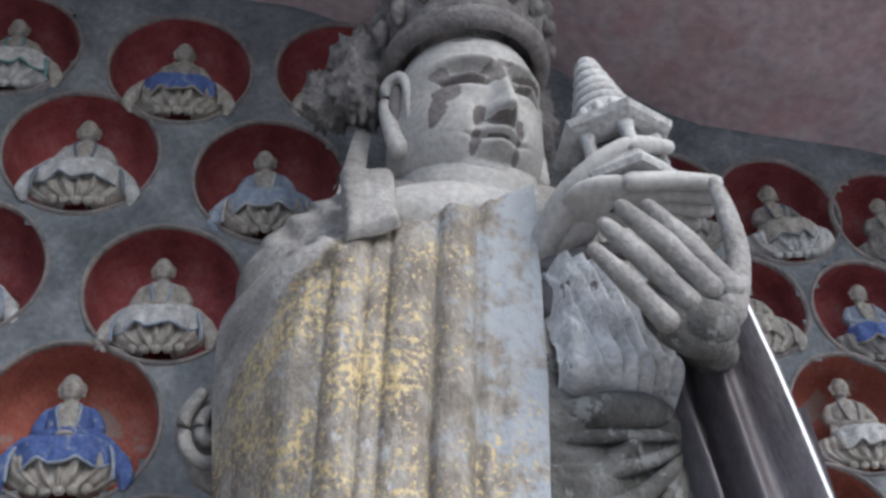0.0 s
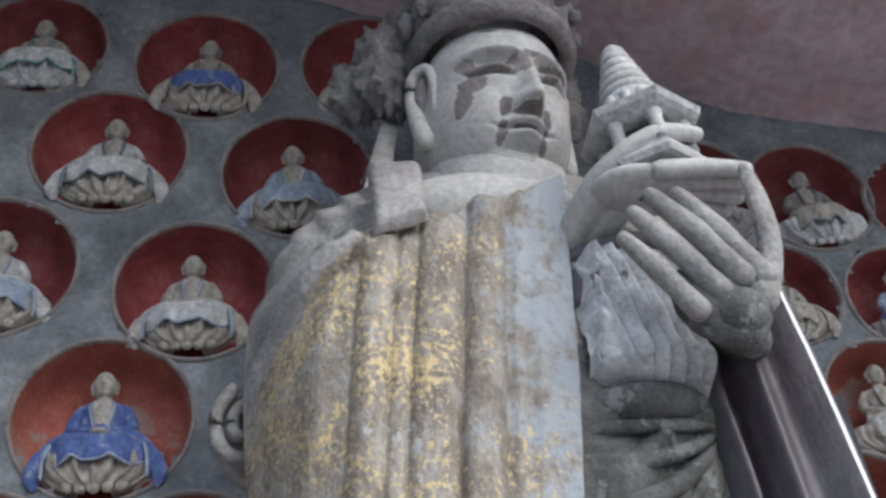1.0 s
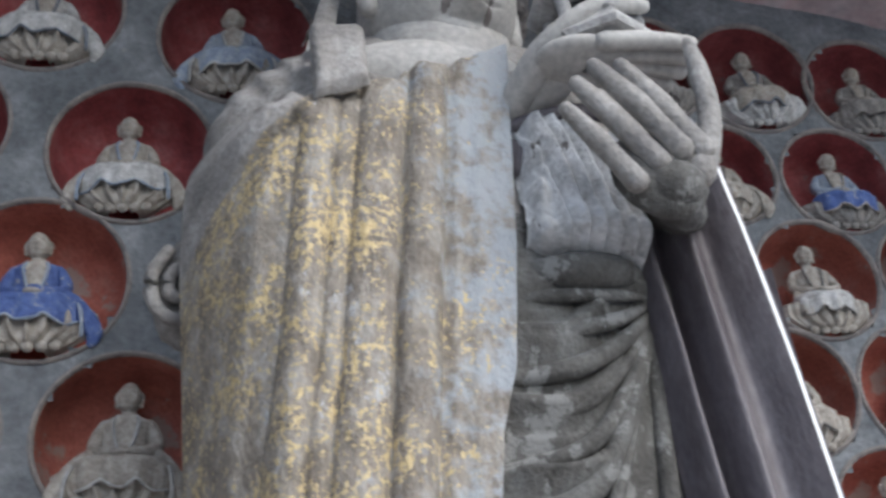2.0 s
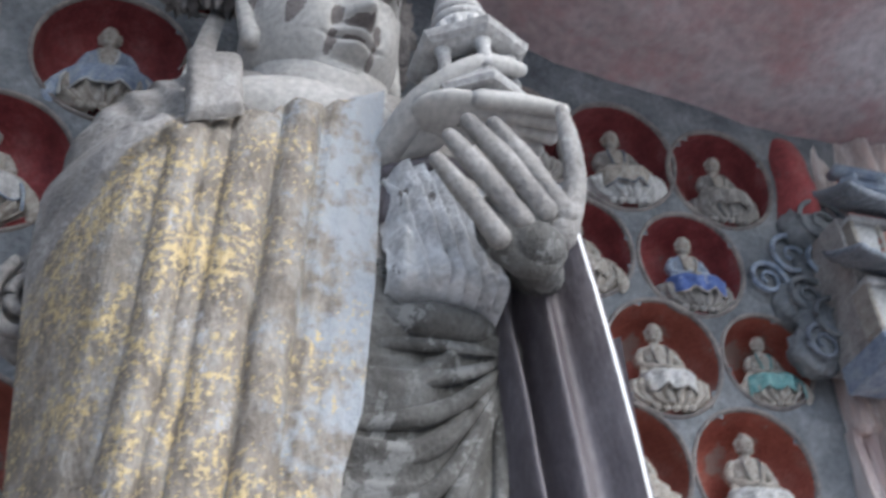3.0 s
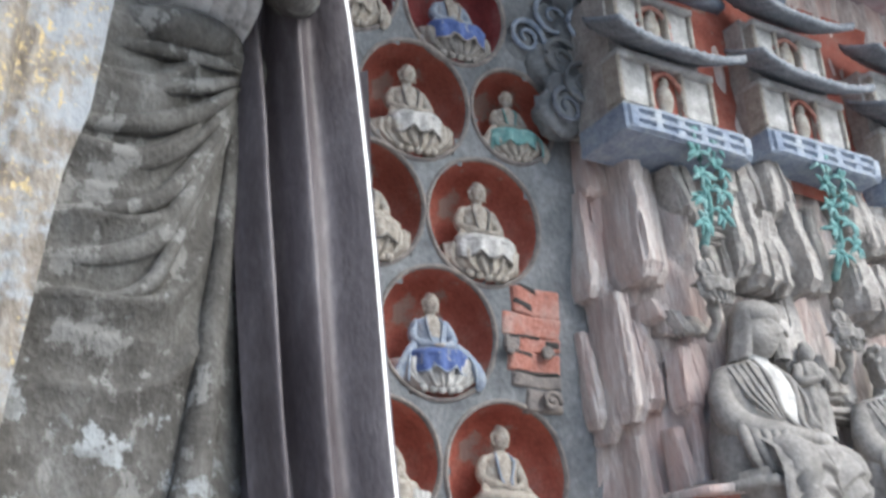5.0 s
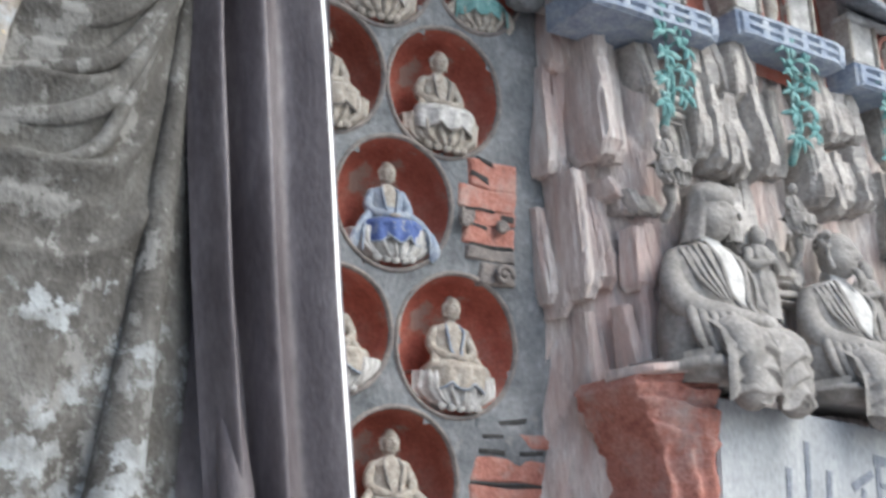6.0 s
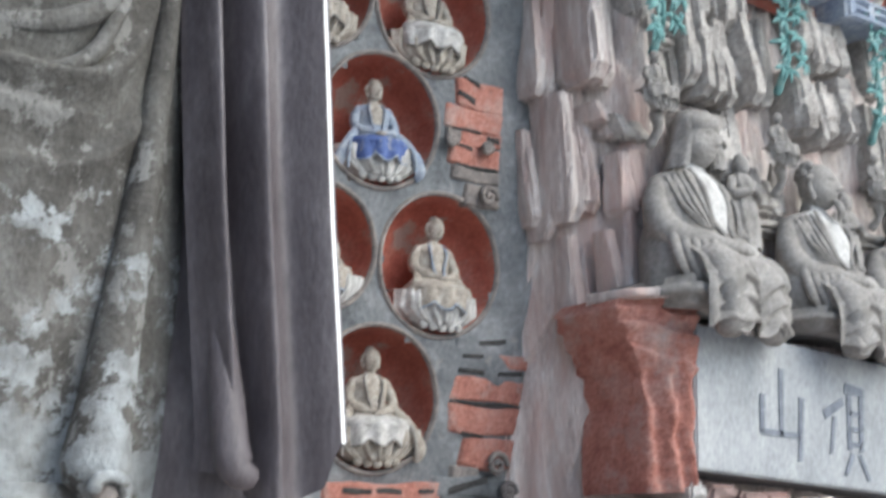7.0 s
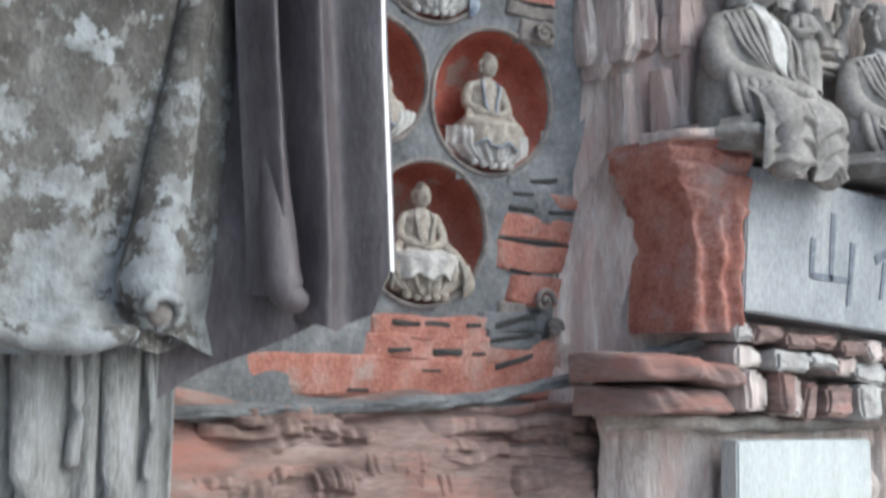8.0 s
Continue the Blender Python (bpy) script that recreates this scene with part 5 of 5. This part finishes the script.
# ---- three big seated figures on the shelf ----
def shelf_figure(hood, bare, seed, head_turn):
    """A broad robed figure sitting with legs down, hands in the lap, cloth falling in swags over the shins; slots 0 white paint, 1 stone."""
    bm = bmesh.new()
    tab = [(0.0, .36, .30, -.02), (.10, .37, .29, -.02), (.22, .36, .25, .0), (.36, .335, .20, .01), (.50, .33, .185, .01), (.58, .32, .17, .02), (.65, .265, .15, .03), (.69, .17, .12, .03), (.72, .085, .085, .01), (.80, .07, .07, 0)]
    wt, dt, ct = [(a, b) for a, b, _, _ in tab], [(a, c) for a, _, c, _ in tab], [(a, d) for a, _, _, d in tab]

    def body(u, v):
        z = 0.80 * v
        a = 2 * math.pi * u
        f = 1 + .018 * math.sin(a * 7 + z * 9 + seed) * ease(.66, .5, z) + .035 * max(0, math.sin(a * 5 - z * 14 + seed)) * ease(.45, .15, z)
        return (lerp(wt, z) * math.cos(a) * f, lerp(ct, z) + lerp(dt, z) * math.sin(a) * f, z)
    for f in sheet(bm, body, 80, 70, True, 1):
        c = f.calc_center_median()
        if c.y < -.03 and c.z > .30 and abs(c.x) < (.16 if bare else .09) * ease(.24, .50, c.z) + .02:
            f.material_index = 0
    carved_head(bm, (0, -.045, .88), 1.18, 1, 1, False, head_turn, hood, not hood)
    if not hood:
        rnd = random.Random(seed)
        for k in range(46):
            a, p = rnd.uniform(-.3, math.pi + .3), rnd.uniform(.05, 1.3)
            blob(bm, (.108 * math.cos(a) * math.sin(p + .3), -.03 + .118 * math.sin(a) * math.sin(p + .3), .90 + .14 * math.cos(p)), (.022, .022, .022), 8, 6, 1)
    for k in (-1, 1):
        tube(bm, [(k * .255, .02, .575), (k * .305, .0, .42), (k * .285, -.08, .29), (k * .16, -.23, .235), (k * .02, -.30, .225)], [.07, .082, .085, .062, .036], 16, 1)
        # sleeve mouth hanging over the thigh
        for q in range(5):
            tube(bm, [(k * (.33 - .035 * q), -.11 - .035 * q, .27 - .01 * q), (k * (.35 - .035 * q), -.16 - .04 * q, .13), (k * (.34 - .03 * q), -.20 - .04 * q, .03)], [.035, .034, .018], 8, 1)
        # folds from the shoulder down the arm
        for q in range(4):
            tube(bm, [(k * (.17 + .035 * q), -.085 + .015 * q, .665 - .012 * q), (k * (.165 + .03 * q), -.175 + .02 * q, .50 - .01 * q), (k * (.11 + .03 * q), -.215, .33)], [.008, .013, .006], 8, 1)
        # border of the robe
        tube(bm, [(k * .085, -.06, .70), (k * (.15 if bare else .10), -.155, .57), (k * .07, -.185, .38), (k * .02, -.27, .26)], [.014, .018, .016, .012], 8, 1)
        # thigh and shin
        tube(bm, [(k * .17, -.06, .10), (k * .20, -.26, .11), (k * .20, -.34, .02), (k * .19, -.33, -.20)], [.13, .12, .10, .09], 16, 1)

    # cloth over knees and shins
    def cloth(u, v):
        q = 2 * u - 1
        path = [(0, (-.18, .215)), (.25, (-.31, .215)), (.42, (-.415, .135)), (.55, (-.445, .03)), (1, (-.44, -.23))]
        y, z = lerp([(a, b[0]) for a, b in path], v), lerp([(a, b[1]) for a, b in path], v)
        x = (.31 + .05 * v) * q
        sag = v * 5.2 + 1.1 * (abs(q) - .5) ** 2 * 4 * (-1 if abs(q) < .9 else 0)
        sw = (sag % 1.0)
        fold = .045 * sw * (1 - ease(.75, 1, sw)) * ease(.30, .5, v) * ease(1.0, .8, abs(q)) + .022 * math.sin(q * 24 + seed) * ease(.45, .7, v) * ease(.55, .85, abs(q))
        y += .13 * q * q + .07 * g(q, 0, .22) * ease(.2, .4, v)
        return (x, y - fold, z - .03 * math.cos(q * 11 + seed) * ease(.8, 1, v))
    sheet(bm, cloth, 80, 60, False, 1)
    block(bm, -.40, .40, -.28, .35, -.10, .03, 1, 0.02, 0.05)
    return finish("seated_statue", bm, [M_WHITE, M_CARVED])


for x, z, h, turn, hood, bare, label in ((5.62, 3.05, 1.05, 10, True, False, "large hooded grey stone figure with folded sleeves"), (6.84, 3.0, 1.0, 8, False, True, "large curly-haired grey stone figure with bare white chest"), (7.78, 2.93, 0.95, 8, False, False, "large grey stone figure in pale robe")):
    ob = shelf_figure(hood, bare, x, 12)
    ob.matrix_world = pose(x, 5.16, z, 0, 0, turn) @ Matrix.Diagonal((h * 1.20, h * 1.05, h * 1.08, 1))
    tagged(ob, label + " seated on shelf", "statue", "seated row")

# attendants and small figures among the crags
for i, (x, z, s, y) in enumerate(((6.10, 3.42, .62, 5.16), (7.18, 3.35, .60, 5.16), (8.05, 3.3, .60, 5.16), (5.84, 3.9, .30, 5.12))):
    bm = bmesh.new()
    def gown(u, v):
        a = 2 * math.pi * u
        r = lerp([(0, .20), (.3, .19), (.6, .15), (.72, .17), (.80, .12), (.84, .06)], v) * (1 + .07 * math.sin(a * 9 + 6 * v))
        return (r * math.cos(a), r * .75 * math.sin(a), v)
    sheet(bm, gown, 36, 24, True, 0)
    blob(bm, (0, -.02, .91), (.085, .09, .11), 14, 10)
    blob(bm, (0, .0, 1.0), (.06, .06, .06), 12, 8)
    for k in (-1, 1):
        tube(bm, [(k * .15, 0, .74), (k * .20, -.05, .58), (k * .05, -.17, .60)], [.06, .06, .04], 10)
    ob = finish("attendant_statue", bm, [M_CARVED])
    ob.matrix_world = pose(x, y, z) @ Matrix.Diagonal((s, s, s, 1))
    tagged(ob, "slender grey stone attendant standing behind the row", "statue", "attendant statues")
for i, (x, z, s) in enumerate(((5.30, 4.30, .30), (6.46, 4.14, .28), (7.52, 4.05, .27))):
    bm = bmesh.new()
    seated(bm, robe=0, drape=0, base=0, trim=0, seed=i, cloth_w=.5)
    tube(bm, [(0, 0, -.42), (.03, 0, -.75), (0, .2, -1.0)], [.16, .10, .12], 10)
    ob = finish("lotus_statue", bm, [M_CARVED])
    ob.matrix_world = pose(x, 5.12, z) @ Matrix.Diagonal((s, s, s, 1))
    tagged(ob, "little stone figure on a lotus bracket", "statue", "lotus figures")


# ---- carved balustrade slabs behind the row ----
for x0, x1, z, tilt in ((5.4, 5.95, 3.78, .03), (5.9, 6.6, 3.80, .02), (6.2, 7.0, 3.66, .02), (7.1, 8.0, 3.72, .02), (5.45, 5.75, 4.88, .0), (5.45, 5.72, 4.76, .0)):
    bm = bmesh.new()
    pillow(bm, x0, x1, z - .028, z + .028, 5.34, .13, 0, 0, 1, x0, 20, 6, 12, 0.02)
    pillow(bm, x0 + .02, x1 - .03, z - .065, z - .04, 5.34, .10, 0, 0, 1, x0 + 3, 20, 4, 12, 0.012)
    tagged(finish("stone_rail", bm, M_GREY), "weathered carved stone rail behind the seated row", "rail", "stone rails")


# ---- palaces on top ----
def palace(x0, x1, zb, label):
    thing = empty("carved_palace", (x0 + x1) / 2, 5.2, zb)
    inv = thing.matrix_world.inverted()

    def piece(name, bm, m, label="", smooth=False, parent=None):
        bmesh.ops.transform(bm, matrix=inv, verts=bm.verts)
        return part(name, bm, m, parent or thing, label, smooth)
    w = x1 - x0
    bm = bmesh.new()
    block(bm, x0 - .02, x1 + .26, 5.03, 5.5, zb, zb + .19, 0, 0, .006)
    for k in range(3):
        pillow(bm, x0 - .02, x1 + .26, zb + .07 * k, zb + .05 + .07 * k, 5.035, .035, 0, 0, 1, x0 + k, 20, 4, 10, .006)
    for k in range(6):
        xx = x0 + (w + .18) * k / 5
        pillow(bm, xx, xx + .09, zb, zb + .19, 5.034, .03, 0, 0, 1, xx, 6, 6, 10, .004)
    piece("balustrade", bm, M_LBLUE, "pale blue balustrade with slots")
    bm = bmesh.new()
    block(bm, x0, x1, 5.13, 5.6, zb + .19, zb + 1.15, 0)
    piece("core", bm, M_GREY)
    for zz, hh, ins in ((zb + .22, .33, 0), (zb + .80, .26, .04)):
        a, b = x0 + ins, x1 - ins * 2.5
        ww = b - a
        for p0, p1 in ((a, a + .30 * ww), (b - .30 * ww, b)):
            bm = bmesh.new()
            block(bm, p0, p1, 5.06, 5.2, zz, zz + hh, 0, 0, .01)
            piece("panel", bm, M_WHITE, "worn white wall panel")
        for xx in (a, a + .31 * ww, b - .33 * ww, b):
            bm = bmesh.new()
            block(bm, xx - .018, xx + .018, 5.035, 5.2, zz, zz + hh + .02, 0, 0, .008)
            piece("post", bm, M_FIG)
        mid = (a + b) / 2
        bm = bmesh.new()
        block(bm, mid - .19 * ww, mid + .17 * ww, 5.10, 5.2, zz, zz + hh, 0)
        piece("doorway", bm, M_RED, "red painted doorway")
        bm = bmesh.new()
        tube(bm, [(mid - .13, 5.06, zz), (mid - .13, 5.06, zz + hh * .6), (mid, 5.06, zz + hh * .92), (mid + .13, 5.06, zz + hh * .6), (mid + .13, 5.06, zz)], [.018] * 5, 8)
        piece("arch", bm, M_ORANGE, smooth=True)
        bm = bmesh.new()
        blob(bm, (mid, 5.08, zz + hh * .72), (.035, .035, .045), 10, 8)
        blob(bm, (mid, 5.09, zz + hh * .35), (.07, .05, .12), 12, 8)
        piece("figurine", bm, M_FIG, "tiny stone bust in the doorway", True)
        bm = bmesh.new()
        block(bm, a - .02, b + .02, 5.02, 5.2, zz + hh, zz + hh + .05, 0, 0, .008)
        piece("lintel", bm, M_WHITE)
    for zz, ww, m in ((zb + .60, 0.15, M_ROOF), (zb + 1.12, 0.08, M_ROOF)):
        bm = bmesh.new()
        def roof(u, v):
            x = x0 - ww + (w + 2 * ww) * u
            up = .09 * abs(2 * u - 1) ** 3
            y = 5.18 - .36 * v
            return (x, y, zz + .20 - .20 * v ** 0.8 + up + .008 * math.sin(u * 90))
        sheet(bm, roof, 60, 8, False, 0)
        r = bmesh.ops.extrude_face_region(bm, geom=bm.faces[:])
        for e in r["geom"]:
            if isinstance(e, bmesh.types.BMVert):
                e.co.z -= .055
        piece("roof", bm, m, "curved blue-grey roof", True)
    bm = bmesh.new()
    for k in range(3):
        blob(bm, (x0 + w * (.3 + .2 * k), 5.0, zb + 1.22), (.12, .05, .05), 14, 8)
    piece("ridge_cloud", bm, M_TURQ, "turquoise cloud ornament", True)
    return tagged(thing, label, "relief building")


palace(4.72, 5.52, 5.27, "two-storey carved palace with white panels and blue-grey roofs")
palace(6.02, 6.84, 5.40, "second carved palace with white panels, red doorway and dark roof")
palace(7.25, 8.2, 5.30, "third carved palace with faded white panels and blue rail")
bm = bmesh.new()
sheet(bm, lambda u, v: (5.0 + 5 * u, 5.30 + .04 * noise.noise(Vector((u * 9, 0, v * 9))), 5.3 + 1.75 * v), 30, 20, False, 0, flip=True)
tagged(finish("wall_red_back", bm, [M_RED]), "dull red painted wall between the carved palaces", "wall", kind="structure")
bm = bmesh.new()
for z, x0, x1 in ((6.98, 4.95, 6.7), (6.84, 4.95, 5.8), (6.72, 5.0, 6.0)):
    block(bm, x0, x1, 5.20, 5.34, z - .035, z + .035, 0, .012, .012)
for x in (5.05, 5.3, 5.62, 5.78):
    block(bm, x, x + .07, 5.215, 5.34, 6.70, 7.0, 0, .01, .01)
tagged(finish("carved_beam", bm, M_LBLUE), "faded blue carved beams under the ceiling", "beam")


# ---- turquoise carved trees ----
def carved_tree(x, y, z0, z1, seed):
    rnd = random.Random(seed)
    thing = empty("carved_tree", x, y, z0)
    h = z1 - z0
    bm = bmesh.new()
    tube(bm, [(0, .12, 0), (.02, .03, h * .3), (-.015, .02, h * .65), (.01, .02, h)], [.032, .024, .02, .012], 8)
    for k in range(8):
        zz = h * (.15 + .1 * k)
        d = 1 if k % 2 else -1
        tube(bm, [(0, .03, zz), (d * .06, 0, zz + .05), (d * .11, .0, zz + .04)], [.012, .01, .007], 6)
    part("trunk", bm, M_TURQ, thing)
    for k in range(9):
        zz = h * (.12 + .105 * k)
        d = 1 if k % 2 else -1
        bm = bmesh.new()
        for q in range(9):
            a = rnd.uniform(0, 2 * math.pi)
            c = Vector((d * rnd.uniform(.05, .13), -.02, zz + .02))
            tip = c + Vector((math.cos(a) * .09, rnd.uniform(-.04, .02), math.sin(a) * .09 - .02))
            tube(bm, [c, (c + tip) / 2 + Vector((0, -.012, 0)), tip], [.010, .021, .006], 6, 0, 0.5, (0, 1, 0))
        part("foliage", bm, M_TURQ, thing)
    return tagged(thing, "carved tree with turquoise painted leaves against the rock", "carved tree", "carved trees")


for i, (x, z0, z1) in enumerate(((5.36, 4.62, 5.42), (6.58, 4.62, 5.45), (7.62, 4.45, 5.4))):
    carved_tree(x, 5.06, z0, z1, i)

# ---- cloud swirls beside the palace ----
for x, z, r, y, m in ((4.40, 6.18, .15, 5.60, M_LBLUE), (4.62, 6.38, .20, 5.56, M_LBLUE), (4.80, 6.30, .16, 5.48, M_LBLUE), (4.62, 6.02, .17, 5.52, M_WALL), (4.72, 5.80, .19, 5.45, M_WALL), (4.60, 5.62, .16, 5.48, M_CHAR), (4.85, 6.62, .22, 5.44, M_WALL)):
    bm = bmesh.new()
    blob(bm, (x, y + .10, z), (r * 1.15, .12, r * 1.15), 20, 12, 1, 0.25, 3)
    tube(bm, [(x + r * (1 - t / 16) * math.cos(t * .8), y - .03, z + r * (1 - t / 16) * math.sin(t * .8)) for t in range(14)], [.022 * (1 - t / 24) for t in range(14)], 8)
    ob = finish("cloud_swirl", bm, [m, M_WALL])
    tagged(ob, "carved cloud swirl in faded blue and grey paint", "relief", "cloud swirls")
bm = bmesh.new()
pillow(bm, 4.62, 4.98, 6.55, 7.55, 5.62, .22, 0, .01, 20, 4, 10, 16, 4, .03)
tagged(finish("red_buttress", bm, M_CRIM_SHADED), "dull red painted rib of rock under the ceiling", "rock", kind="structure")
